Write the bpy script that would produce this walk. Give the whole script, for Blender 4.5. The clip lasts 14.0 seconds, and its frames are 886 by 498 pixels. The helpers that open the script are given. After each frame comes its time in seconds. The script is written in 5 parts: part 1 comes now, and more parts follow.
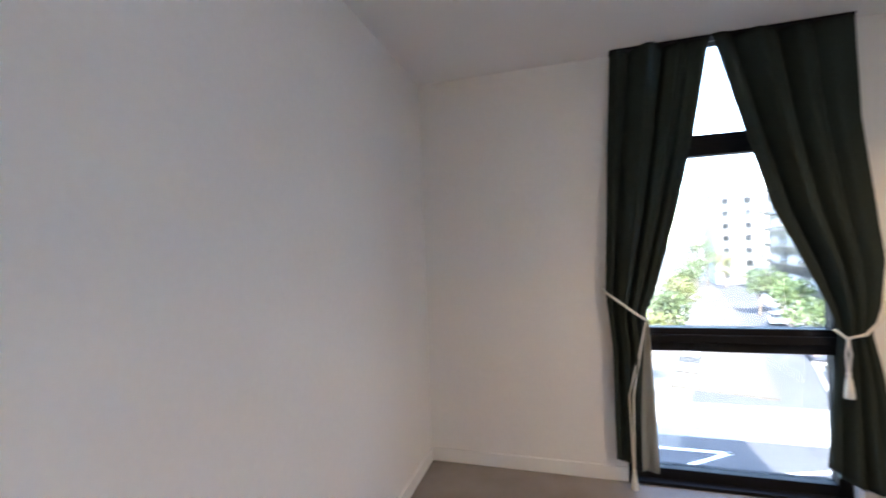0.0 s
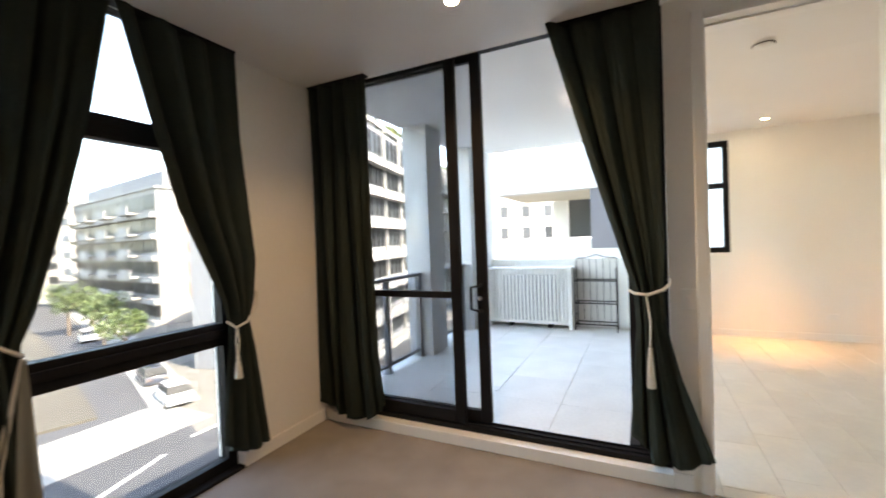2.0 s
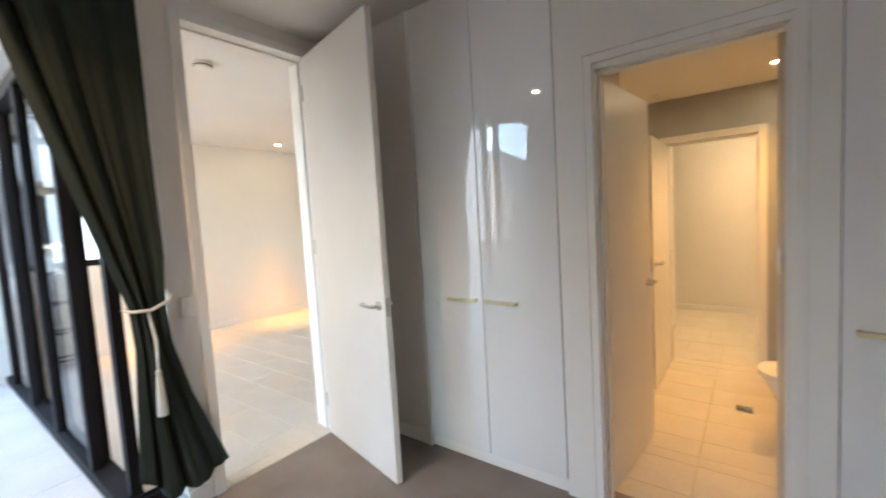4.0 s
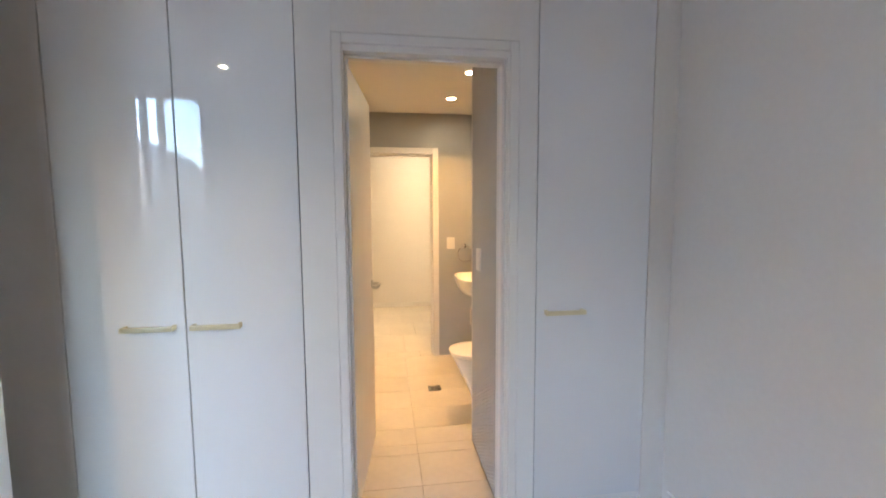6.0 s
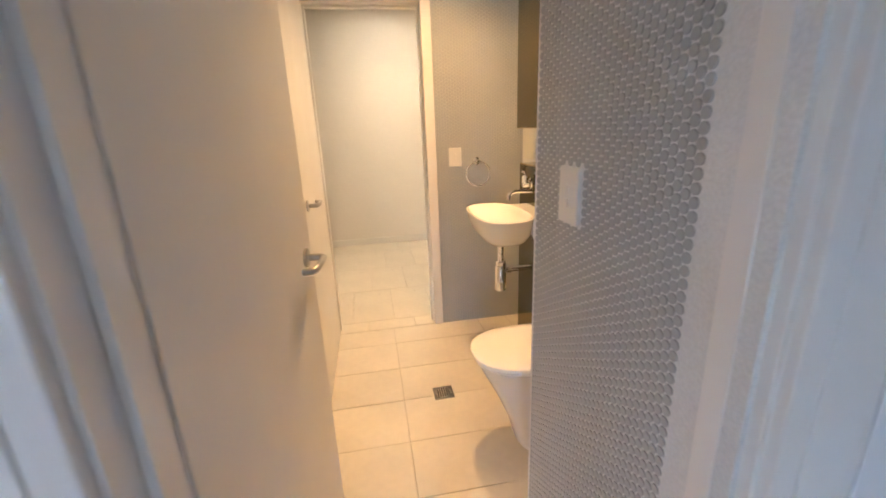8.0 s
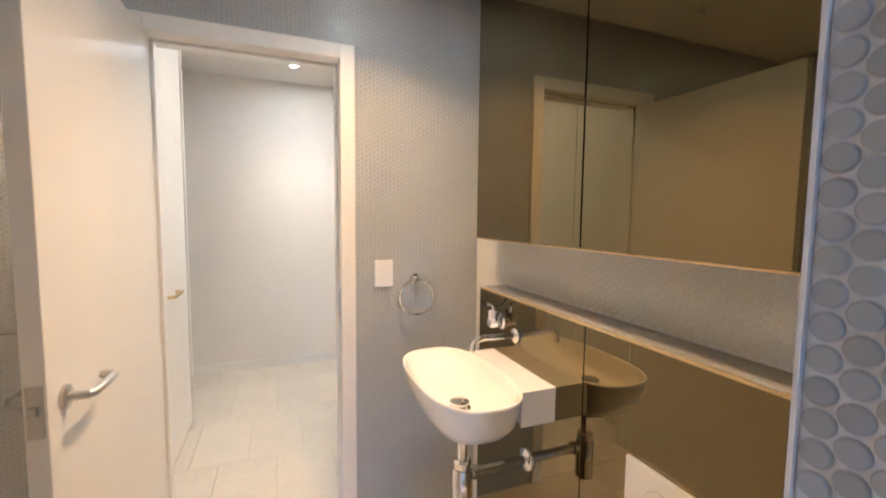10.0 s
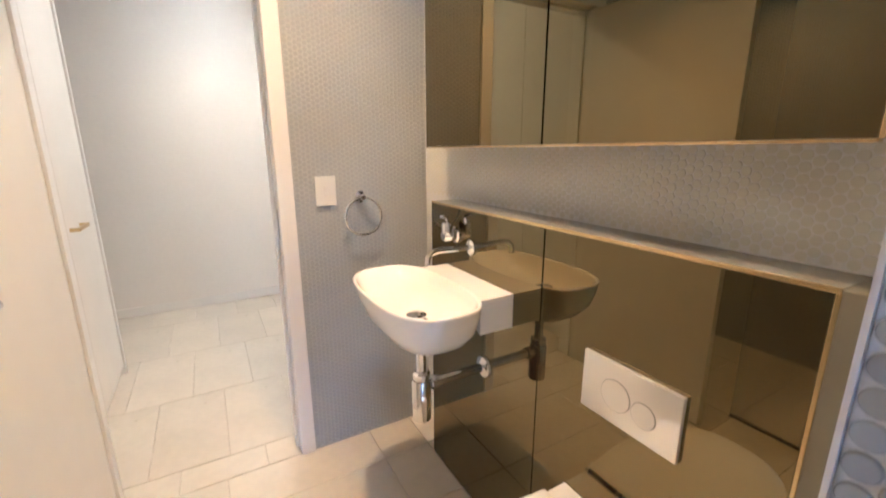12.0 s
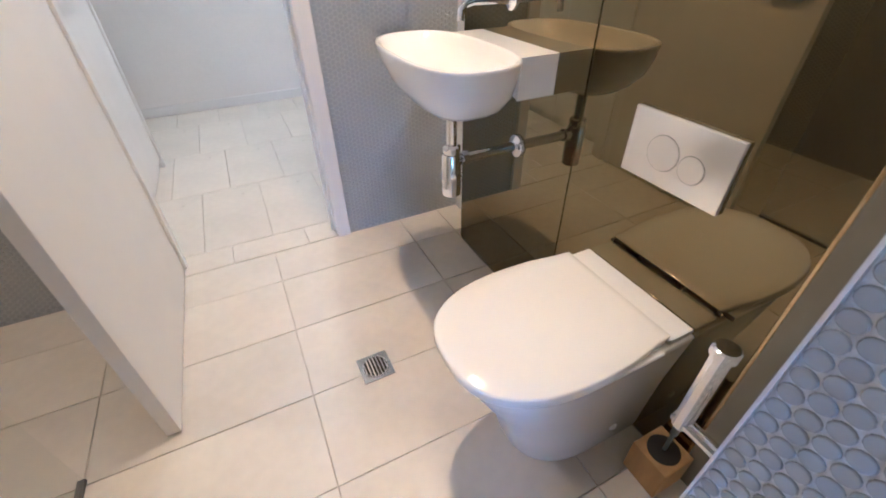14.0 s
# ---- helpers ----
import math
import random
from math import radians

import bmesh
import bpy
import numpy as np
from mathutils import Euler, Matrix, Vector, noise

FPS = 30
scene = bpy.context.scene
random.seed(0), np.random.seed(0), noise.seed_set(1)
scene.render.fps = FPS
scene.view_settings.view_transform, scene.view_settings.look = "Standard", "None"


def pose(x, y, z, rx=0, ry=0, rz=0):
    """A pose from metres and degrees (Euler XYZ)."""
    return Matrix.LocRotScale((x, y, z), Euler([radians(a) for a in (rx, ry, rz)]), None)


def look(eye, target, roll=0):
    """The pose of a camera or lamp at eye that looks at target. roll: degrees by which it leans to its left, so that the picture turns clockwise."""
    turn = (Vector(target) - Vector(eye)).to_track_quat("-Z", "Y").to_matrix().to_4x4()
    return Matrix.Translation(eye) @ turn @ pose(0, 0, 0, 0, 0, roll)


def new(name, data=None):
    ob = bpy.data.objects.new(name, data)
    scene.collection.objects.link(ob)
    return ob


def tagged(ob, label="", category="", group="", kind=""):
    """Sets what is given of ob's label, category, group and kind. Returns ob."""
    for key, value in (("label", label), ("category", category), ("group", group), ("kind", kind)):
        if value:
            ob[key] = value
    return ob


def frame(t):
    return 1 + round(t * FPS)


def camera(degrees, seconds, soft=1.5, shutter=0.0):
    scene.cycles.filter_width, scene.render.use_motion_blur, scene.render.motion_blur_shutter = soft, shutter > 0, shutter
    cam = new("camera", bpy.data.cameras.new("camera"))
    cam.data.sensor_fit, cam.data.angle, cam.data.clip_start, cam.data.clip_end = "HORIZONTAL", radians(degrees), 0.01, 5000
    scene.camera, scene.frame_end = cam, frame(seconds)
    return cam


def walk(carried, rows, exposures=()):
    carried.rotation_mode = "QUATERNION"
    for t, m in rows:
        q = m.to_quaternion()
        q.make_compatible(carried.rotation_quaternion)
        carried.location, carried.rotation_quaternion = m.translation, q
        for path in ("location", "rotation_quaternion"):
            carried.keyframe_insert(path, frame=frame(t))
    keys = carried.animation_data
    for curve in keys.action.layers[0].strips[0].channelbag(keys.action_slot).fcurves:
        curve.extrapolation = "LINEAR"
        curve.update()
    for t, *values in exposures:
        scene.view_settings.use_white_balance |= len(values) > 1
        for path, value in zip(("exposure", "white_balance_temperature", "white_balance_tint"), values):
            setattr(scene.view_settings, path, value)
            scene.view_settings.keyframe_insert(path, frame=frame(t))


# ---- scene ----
cam = camera(94.2, 14.0, soft=1.8, shutter=0.25)
PATH = [
    (0, (-0.093, 0.136, 1.541), (-0.65, 2.057, 1.551), -2.1),
    (0.5, (-0.19, 0.209, 1.54), (-0.07, 2.205, 1.568), -0.9),
    (1, (-0.293, 0.235, 1.503), (0.529, 2.058, 1.481), -0.9),
    (1.5, (-0.426, 0.382, 1.479), (0.982, 1.801, 1.434), -1.2),
    (2, (-0.387, 0.57, 1.488), (1.412, 1.443, 1.444), -2.2),
    (2.5, (-0.355, 0.822, 1.503), (1.631, 1.047, 1.426), -3.0),
    (3, (-0.3, 1.036, 1.483), (1.65, 0.601, 1.388), -3.2),
    (3.5, (-0.198, 1.174, 1.497), (1.491, 0.109, 1.378), -3.5),
    (4, (-0.145, 1.265, 1.496), (1.056, -0.328, 1.348), -3.4),
    (4.2, (-0.113, 1.293, 1.496), (0.833, -0.462, 1.334), -3.1),
    (6.3, (0.306, 0.908, 1.464), (0.006, -1.062, 1.284), -0.5),
    (6.5, (0.31, 0.763, 1.467), (0.01, -1.204, 1.266), -0.8),
    (7, (0.299, 0.393, 1.426), (0.028, -1.565, 1.123), -1.6),
    (7.2, (0.279, 0.222, 1.416), (0.053, -1.733, 1.058), -2.1),
    (9.3, (0.099, -1.165, 1.275), (-0.5, -2.925, 0.54), -0.2),
    (9.5, (0.095, -1.237, 1.323), (-0.532, -3.046, 0.746), 0.2),
    (10, (0.052, -1.309, 1.415), (-0.684, -3.163, 1.26), 0.6),
    (10.5, (0.053, -1.309, 1.458), (-0.763, -3.131, 1.576), -0.0),
    (11, (0.048, -1.317, 1.457), (-0.793, -3.127, 1.594), 0.3),
    (11.5, (0.051, -1.368, 1.407), (-0.859, -3.145, 1.295), 0.3),
    (12, (0.043, -1.397, 1.323), (-0.919, -3.088, 0.857), -0.2),
    (12.5, (0.046, -1.411, 1.235), (-0.911, -2.979, 0.445), -0.1),
    (13, (0.042, -1.405, 1.172), (-0.859, -2.86, 0.137), -0.0),
    (13.5, (0.054, -1.391, 1.144), (-0.782, -2.757, -0.053), -0.2),
    (14, (0.061, -1.402, 1.152), (-0.627, -2.835, -0.061), -0.9),
]
walk(cam, [(t, look(eye, target, roll)) for t, eye, target, roll in PATH],
     exposures=[(0.0, 5.55, 6300, 10), (0.5, 5.5, 6500, 10), (1.5, 4.75, 7600, 10), (2.5, 4.75, 8400, 10), (4.0, 5.05, 7200, 10), (6.5, 5.35, 6300, 10), (7.2, 5.3, 6100, 10), (9.3, 5.15, 4750, 10), (10.2, 5.3, 4400, 10), (11.0, 5.4, 4300, 10), (12.0, 5.3, 4400, 10), (13.0, 5.2, 4150, 10), (14.0, 5.2, 3850, 10)])

# world and sun
world = bpy.data.worlds.new("sky")
scene.world = world
world.use_nodes = True
wn = world.node_tree.nodes
sky = wn.new("ShaderNodeTexSky")
sky.sky_type = "NISHITA"
sky.sun_disc = False
sky.sun_elevation = radians(44)
sky.sun_rotation = radians(-174)
wn["Background"].inputs["Strength"].default_value = 0.15
world.node_tree.links.new(sky.outputs["Color"], wn["Background"].inputs["Color"])
sun = new("sun", bpy.data.lights.new("sun", "SUN"))
sun.data.energy, sun.data.angle, sun.data.color = 2.2, radians(0.5), (1.0, 0.95, 0.88)
sun.matrix_world = look((-1.0, -9.3, 9.0), (0, 0, 0))


def disc_lamp(name, x, y, z, watts, size=0.08, colour=(1.0, 0.72, 0.40), spread=140):
    lamp = bpy.data.lights.new(name, "AREA")
    lamp.shape, lamp.size, lamp.energy, lamp.color, lamp.spread = "DISK", size, watts, colour, radians(spread)
    ob = new(name, lamp)
    ob.matrix_world = pose(x, y, z)
    return ob


WARM = (1.0, 0.50, 0.15)
disc_lamp("bath_lamp", -0.33, -1.87, 2.43, 0.10, size=0.025, colour=WARM, spread=112)
disc_lamp("bath_lamp", -0.295, -2.53, 2.43, 0.38, size=0.025, colour=WARM, spread=118)
disc_lamp("shower_lamp", 1.09, -2.55, 2.43, 0.25, colour=WARM, spread=130)
disc_lamp("hall_lamp", -0.08, -4.93, 2.60, 0.09, colour=(1.0, 0.66, 0.33), spread=90)
# Second hall lamp is added out of view, to fill the hall evenly.
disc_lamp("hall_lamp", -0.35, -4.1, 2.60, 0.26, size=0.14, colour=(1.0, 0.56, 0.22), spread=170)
disc_lamp("living_lamp", 5.95, -2.58, 2.80, 0.27, colour=WARM, spread=40)
disc_lamp("living_lamp", 5.95, -0.82, 2.80, 0.27, colour=WARM, spread=40)
daylight = bpy.data.lights.new("living_daylight", "AREA")
daylight.shape, daylight.size, daylight.size_y, daylight.energy, daylight.color = "RECTANGLE", 3.4, 2.3, 0.75, (1.0, 0.88, 0.70)
new("living_daylight", daylight).matrix_world = look((4.4, 0.55, 1.45), (4.4, -3.0, 1.45))
disc_lamp("bedroom_lamp", 1.69, 1.47, 2.76, 0.65, size=0.04, colour=(1.0, 0.68, 0.40), spread=135)


# materials
def mat(name, colour, rough=0.5, metal=0.0, grain=0.0, grain_scale=60.0, stain=0.0, stain_scale=2.0, bump=0.0, bump_scale=200.0,
        piece=0.0, coat=0.0, spec=None, stretch=(1, 1, 1), rough_var=0.0):
    """A surface with variation at two scales, fine relief and, by piece, a tone of its own for each object."""
    m = bpy.data.materials.new(name)
    m.use_nodes = True
    nt, b = m.node_tree, m.node_tree.nodes["Principled BSDF"]
    b.inputs["Base Color"].default_value = (*colour, 1)
    b.inputs["Roughness"].default_value, b.inputs["Metallic"].default_value = rough, metal
    b.inputs["Coat Weight"].default_value = coat
    b.inputs["Coat Roughness"].default_value = 0.03
    if spec is not None:
        b.inputs["Specular IOR Level"].default_value = spec
    co = nt.nodes.new("ShaderNodeTexCoord")
    mp = nt.nodes.new("ShaderNodeMapping")
    mp.inputs["Scale"].default_value = stretch
    nt.links.new(co.outputs["Object"], mp.inputs["Vector"])
    tone = None

    def noise_tex(scale, detail):
        n = nt.nodes.new("ShaderNodeTexNoise")
        n.inputs["Scale"].default_value, n.inputs["Detail"].default_value = scale, detail
        nt.links.new(mp.outputs["Vector"], n.inputs["Vector"])
        return n.outputs["Fac"]

    def ranged(fac, amount):
        r = nt.nodes.new("ShaderNodeMapRange")
        r.inputs["From Min"].default_value, r.inputs["From Max"].default_value = 0.3, 0.7
        r.inputs["To Min"].default_value, r.inputs["To Max"].default_value = 1 - amount, 1 + amount
        nt.links.new(fac, r.inputs["Value"])
        return r.outputs["Result"]

    def times(a, b2):
        if a is None:
            return b2
        x = nt.nodes.new("ShaderNodeMath")
        x.operation = "MULTIPLY"
        nt.links.new(a, x.inputs[0]), nt.links.new(b2, x.inputs[1])
        return x.outputs[0]

    if grain:
        tone = times(tone, ranged(noise_tex(grain_scale, 4), grain))
    if stain:
        tone = times(tone, ranged(noise_tex(stain_scale, 3), stain))
    if piece:
        info = nt.nodes.new("ShaderNodeObjectInfo")
        r = nt.nodes.new("ShaderNodeMapRange")
        r.inputs["To Min"].default_value, r.inputs["To Max"].default_value = 1 - piece, 1 + piece
        nt.links.new(info.outputs["Random"], r.inputs["Value"])
        tone = times(tone, r.outputs["Result"])
    if tone is not None:
        mix = nt.nodes.new("ShaderNodeVectorMath")
        mix.operation = "SCALE"
        mix.inputs[0].default_value = colour
        nt.links.new(tone, mix.inputs["Scale"])
        nt.links.new(mix.outputs["Vector"], b.inputs["Base Color"])
    if rough_var:
        r = nt.nodes.new("ShaderNodeMapRange")
        r.inputs["From Min"].default_value, r.inputs["From Max"].default_value = 0.3, 0.7
        r.inputs["To Min"].default_value, r.inputs["To Max"].default_value = rough - rough_var, rough + rough_var
        nt.links.new(noise_tex(stain_scale * 3, 3), r.inputs["Value"])
        nt.links.new(r.outputs["Result"], b.inputs["Roughness"])
    if bump:
        bp = nt.nodes.new("ShaderNodeBump")
        bp.inputs["Strength"].default_value, bp.inputs["Distance"].default_value = bump, 0.002
        nt.links.new(noise_tex(bump_scale, 3), bp.inputs["Height"])
        nt.links.new(bp.outputs["Normal"], b.inputs["Normal"])
    return m


def glass_mat(name, tint, rough=0.0):
    """Thin pane: clear pass-through with a mirror-like reflection that grows at grazing angles."""
    m = bpy.data.materials.new(name)
    m.use_nodes = True
    nt = m.node_tree
    nt.nodes.remove(nt.nodes["Principled BSDF"])
    out = nt.nodes["Material Output"]
    tr, gl, mix, lw, pw, add = (nt.nodes.new("ShaderNode" + k) for k in ("BsdfTransparent", "BsdfGlossy", "MixShader", "LayerWeight", "Math", "Math"))
    tr.inputs["Color"].default_value = (*tint, 1)
    gl.inputs["Roughness"].default_value = rough
    lw.inputs["Blend"].default_value = 0.5
    pw.operation, add.operation = "POWER", "MULTIPLY_ADD"
    pw.inputs[1].default_value, add.inputs[1].default_value, add.inputs[2].default_value = 4.0, 0.6, 0.025
    nt.links.new(lw.outputs["Facing"], pw.inputs[0])
    nt.links.new(pw.outputs[0], add.inputs[0])
    nt.links.new(add.outputs[0], mix.inputs["Fac"])
    nt.links.new(tr.outputs["BSDF"], mix.inputs[1]), nt.links.new(gl.outputs["BSDF"], mix.inputs[2])
    nt.links.new(mix.outputs["Shader"], out.inputs["Surface"])
    return m


def glow_mat(name, colour, strength):
    m = bpy.data.materials.new(name)
    m.use_nodes = True
    b = m.node_tree.nodes["Principled BSDF"]
    b.inputs["Base Color"].default_value = (0.8, 0.8, 0.8, 1)
    b.inputs["Emission Color"].default_value, b.inputs["Emission Strength"].default_value = (*colour, 1), strength
    return m


PAINT = mat("wall_paint", (0.82, 0.79, 0.745), 0.55, grain=0.012, grain_scale=40, stain=0.02, stain_scale=1.3, bump=0.15, bump_scale=350)
CEIL = mat("ceiling_paint", (0.80, 0.78, 0.75), 0.8, stain=0.02, stain_scale=1.0, bump=0.12, bump_scale=300)
TRIM = mat("trim_enamel", (0.82, 0.80, 0.77), 0.32, stain=0.02, stain_scale=3, bump=0.05, bump_scale=150)
DOORPAINT = mat("door_enamel", (0.80, 0.775, 0.735), 0.33, stain=0.025, stain_scale=2.5, bump=0.10, bump_scale=120, rough_var=0.05)
GLOSSWHITE = mat("lacquer_white", (0.86, 0.86, 0.86), 0.03, stain=0.01, stain_scale=2, coat=1.0, spec=0.8, bump=0.006, bump_scale=5)
CARPET = mat("carpet", (0.285, 0.252, 0.23), 0.95, grain=0.25, grain_scale=330, stain=0.13, stain_scale=3.2, bump=0.9, bump_scale=420)
BLACK = mat("black_powdercoat", (0.008, 0.008, 0.010), 0.6, spec=0.15, grain=0.1, grain_scale=300, bump=0.08, bump_scale=500)
CURTAIN = mat("curtain_cloth", (0.026, 0.035, 0.032), 0.9, spec=0.15, grain=0.16, grain_scale=260, stain=0.10, stain_scale=4, bump=0.5, bump_scale=600, stretch=(1, 1, 0.6))
LINING = mat("curtain_lining", (0.22, 0.22, 0.19), 0.9, grain=0.08, grain_scale=300, bump=0.3, bump_scale=500)
ROPE = mat("cord", (0.70, 0.67, 0.60), 0.85, grain=0.15, grain_scale=350, bump=0.7, bump_scale=450)
CHROME = mat("chrome", (0.82, 0.82, 0.83), 0.07, metal=1.0, grain=0.02, grain_scale=30)
STEEL = mat("satin_steel", (0.55, 0.54, 0.52), 0.28, metal=1.0, grain=0.05, grain_scale=120)
BRASS = mat("champagne_metal", (0.78, 0.70, 0.48), 0.30, metal=1.0, grain=0.04, grain_scale=150)
GOLD = mat("gold_trim", (0.72, 0.55, 0.27), 0.25, metal=1.0)
MIRROR = mat("bronze_mirror", (0.205, 0.169, 0.085), 0.015, metal=1.0)
CERAMIC = mat("ceramic", (0.83, 0.82, 0.80), 0.14, coat=0.25, stain=0.01)
SATIN = mat("satin_chrome", (0.84, 0.82, 0.79), 0.2, metal=0.55, stain=0.02)
DRAINSTEEL = mat("drain_steel", (0.34, 0.34, 0.34), 0.22, metal=1.0, grain=0.08, grain_scale=120)
# Ledge tile darkened: the return stands out of the daylight.
RETURNSHADE = mat("shaded_return_tile", (0.20, 0.185, 0.135), 0.45, stain=0.08, stain_scale=6, bump=0.1, bump_scale=90)
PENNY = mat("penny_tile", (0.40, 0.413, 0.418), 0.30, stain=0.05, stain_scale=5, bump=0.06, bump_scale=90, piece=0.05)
# Same grout in two tones: pale where daylight falls, darker on other walls.
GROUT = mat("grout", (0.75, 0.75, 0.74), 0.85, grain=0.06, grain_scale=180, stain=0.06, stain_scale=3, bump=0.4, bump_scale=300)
# Penny tile lightened to make up for light missing under the cabinet.
NICHEBRIGHT = mat("brightened_niche_tile", (0.70, 0.69, 0.615), 0.3, stain=0.05, stain_scale=5, bump=0.06, bump_scale=90, piece=0.05)
GROUTDIM = mat("dim_wall_grout", (0.50, 0.505, 0.50), 0.85, grain=0.06, grain_scale=180, stain=0.06, stain_scale=3, bump=0.4, bump_scale=300)
TILE = mat("floor_tile", (0.66, 0.612, 0.53), 0.33, grain=0.03, grain_scale=25, stain=0.05, stain_scale=3.5, bump=0.10, bump_scale=60, piece=0.03, rough_var=0.06)
TILEGROUT = mat("floor_grout", (0.50, 0.45, 0.385), 0.9, grain=0.1, grain_scale=200)
BALTILE = mat("balcony_tile", (0.62, 0.605, 0.575), 0.5, grain=0.05, grain_scale=40, stain=0.08, stain_scale=2, bump=0.12, bump_scale=80, piece=0.05)
RENDERW = mat("white_render", (0.74, 0.73, 0.70), 0.8, grain=0.03, grain_scale=30, stain=0.05, stain_scale=0.6, bump=0.2, bump_scale=90)
GREYWALL = mat("grey_render", (0.17, 0.175, 0.185), 0.8, grain=0.04, grain_scale=25, stain=0.06, stain_scale=0.7, bump=0.2, bump_scale=90)
DARKPANEL = mat("dark_panel", (0.125, 0.125, 0.138), 0.6, stain=0.05, stain_scale=0.8)
COLUMNGREY = mat("grey_column_render", (0.50, 0.50, 0.50), 0.8, grain=0.03, grain_scale=30, stain=0.05, stain_scale=0.8, bump=0.2, bump_scale=90)
FARGLASS = mat("far_window_glass", (0.03, 0.033, 0.036), 0.35, spec=0.15, piece=0.5)
WINGWHITE = mat("wing_render", (0.36, 0.355, 0.34), 0.8, grain=0.03, grain_scale=30, stain=0.05, stain_scale=0.6, bump=0.2, bump_scale=90)
WINGGREY = mat("wing_grey_panel", (0.085, 0.08, 0.088), 0.7, stain=0.05, stain_scale=0.8)
WINGSOFFIT = mat("cream_soffit", (0.30, 0.27, 0.21), 0.8, stain=0.05, stain_scale=0.8)
BROWNPANEL = mat("brown_window", (0.16, 0.09, 0.06), 0.4, piece=0.15)
CITYWHITE = mat("city_white", (0.24, 0.237, 0.228), 0.8, grain=0.03, grain_scale=3, stain=0.06, stain_scale=0.15)
ASPHALT = mat("asphalt", (0.042, 0.043, 0.047), 0.9, grain=0.06, grain_scale=14, stain=0.15, stain_scale=0.15, bump=0.5, bump_scale=60)
PAVE = mat("pavement", (0.22, 0.215, 0.205), 0.9, grain=0.08, grain_scale=6, stain=0.1, stain_scale=0.2)
SOIL = mat("verge", (0.062, 0.056, 0.045), 0.95, grain=0.25, grain_scale=3, stain=0.2, stain_scale=0.12)
GROUND = mat("ground", (0.11, 0.105, 0.095), 0.95, grain=0.12, grain_scale=0.5, stain=0.15, stain_scale=0.04)
ROADPAINT = mat("road_paint", (0.5, 0.5, 0.49), 0.8, grain=0.1, grain_scale=10)
LEAF = mat("leaf", (0.055, 0.08, 0.025), 0.6, grain=0.25, grain_scale=1.5, piece=0.15)
LEAFY = mat("leaf_yellow", (0.09, 0.10, 0.028), 0.6, grain=0.25, grain_scale=1.5)
BARK = mat("bark", (0.12, 0.09, 0.065), 0.9, grain=0.3, grain_scale=8, bump=0.8, bump_scale=20)
PLASTIC = mat("white_plastic", (0.80, 0.79, 0.76), 0.35, stain=0.01)
BAMBOO = mat("bamboo", (0.50, 0.30, 0.11), 0.5, grain=0.12, grain_scale=40, stretch=(1, 1, 0.12), bump=0.1, bump_scale=80)
RUBBER = mat("black_rubber", (0.02, 0.02, 0.02), 0.7)
CARWHITE = mat("car_white", (0.75, 0.75, 0.76), 0.25, coat=0.7)
CARDARK = mat("car_dark", (0.03, 0.035, 0.05), 0.25, coat=0.7)
# Near-black colour standing in for shade in gaps and hollows.
DARK = mat("shadow_gap", (0.03, 0.03, 0.03), 0.9)
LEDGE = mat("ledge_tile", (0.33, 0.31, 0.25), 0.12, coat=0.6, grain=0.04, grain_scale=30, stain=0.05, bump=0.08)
PANE = glass_mat("window_pane", (0.97, 0.98, 0.98))
GREYPANE = glass_mat("grey_tinted_pane", (0.62, 0.63, 0.635))
TINTED = glass_mat("tinted_pane", (0.78, 0.79, 0.80))
CLEAR = glass_mat("shower_pane", (0.985, 0.992, 0.99))
WARMGLOW = glow_mat("warm_lamp_face", (1.0, 0.80, 0.52), 9)
COOLGLOW = glow_mat("white_lamp_face", (1.0, 0.95, 0.88), 1.6)


# building helpers
def box(bm, x0, x1, y0, y1, z0, z1, bevel=0.0, seg=2):
    made = bmesh.ops.create_cube(bm, size=1, matrix=Matrix.Translation(((x0 + x1) / 2, (y0 + y1) / 2, (z0 + z1) / 2)) @ Matrix.Diagonal((abs(x1 - x0), abs(y1 - y0), abs(z1 - z0), 1)))
    if bevel:
        edges = list({e for v in made["verts"] for e in v.link_edges})
        bmesh.ops.bevel(bm, geom=edges, offset=bevel, segments=seg, affect="EDGES", profile=0.5)
    return bm


def boxes(*rows, bevel=0.0):
    bm = bmesh.new()
    for r in rows:
        box(bm, *r, bevel=bevel)
    return bm


def lathe(bm, profile, n=24, at=(0, 0, 0), turn=None):
    m = Matrix.Translation(at) @ (turn or Matrix())
    rings = []
    for r, z in profile:
        rings.append([bm.verts.new(m @ Vector((r * math.cos(a), r * math.sin(a), z))) for a in (2 * math.pi * k / n for k in range(n))])
    for a, b in zip(rings, rings[1:]):
        for k in range(n):
            bm.faces.new((a[k], a[(k + 1) % n], b[(k + 1) % n], b[k]))
    bm.faces.new(rings[0][::-1]), bm.faces.new(rings[-1])
    return bm


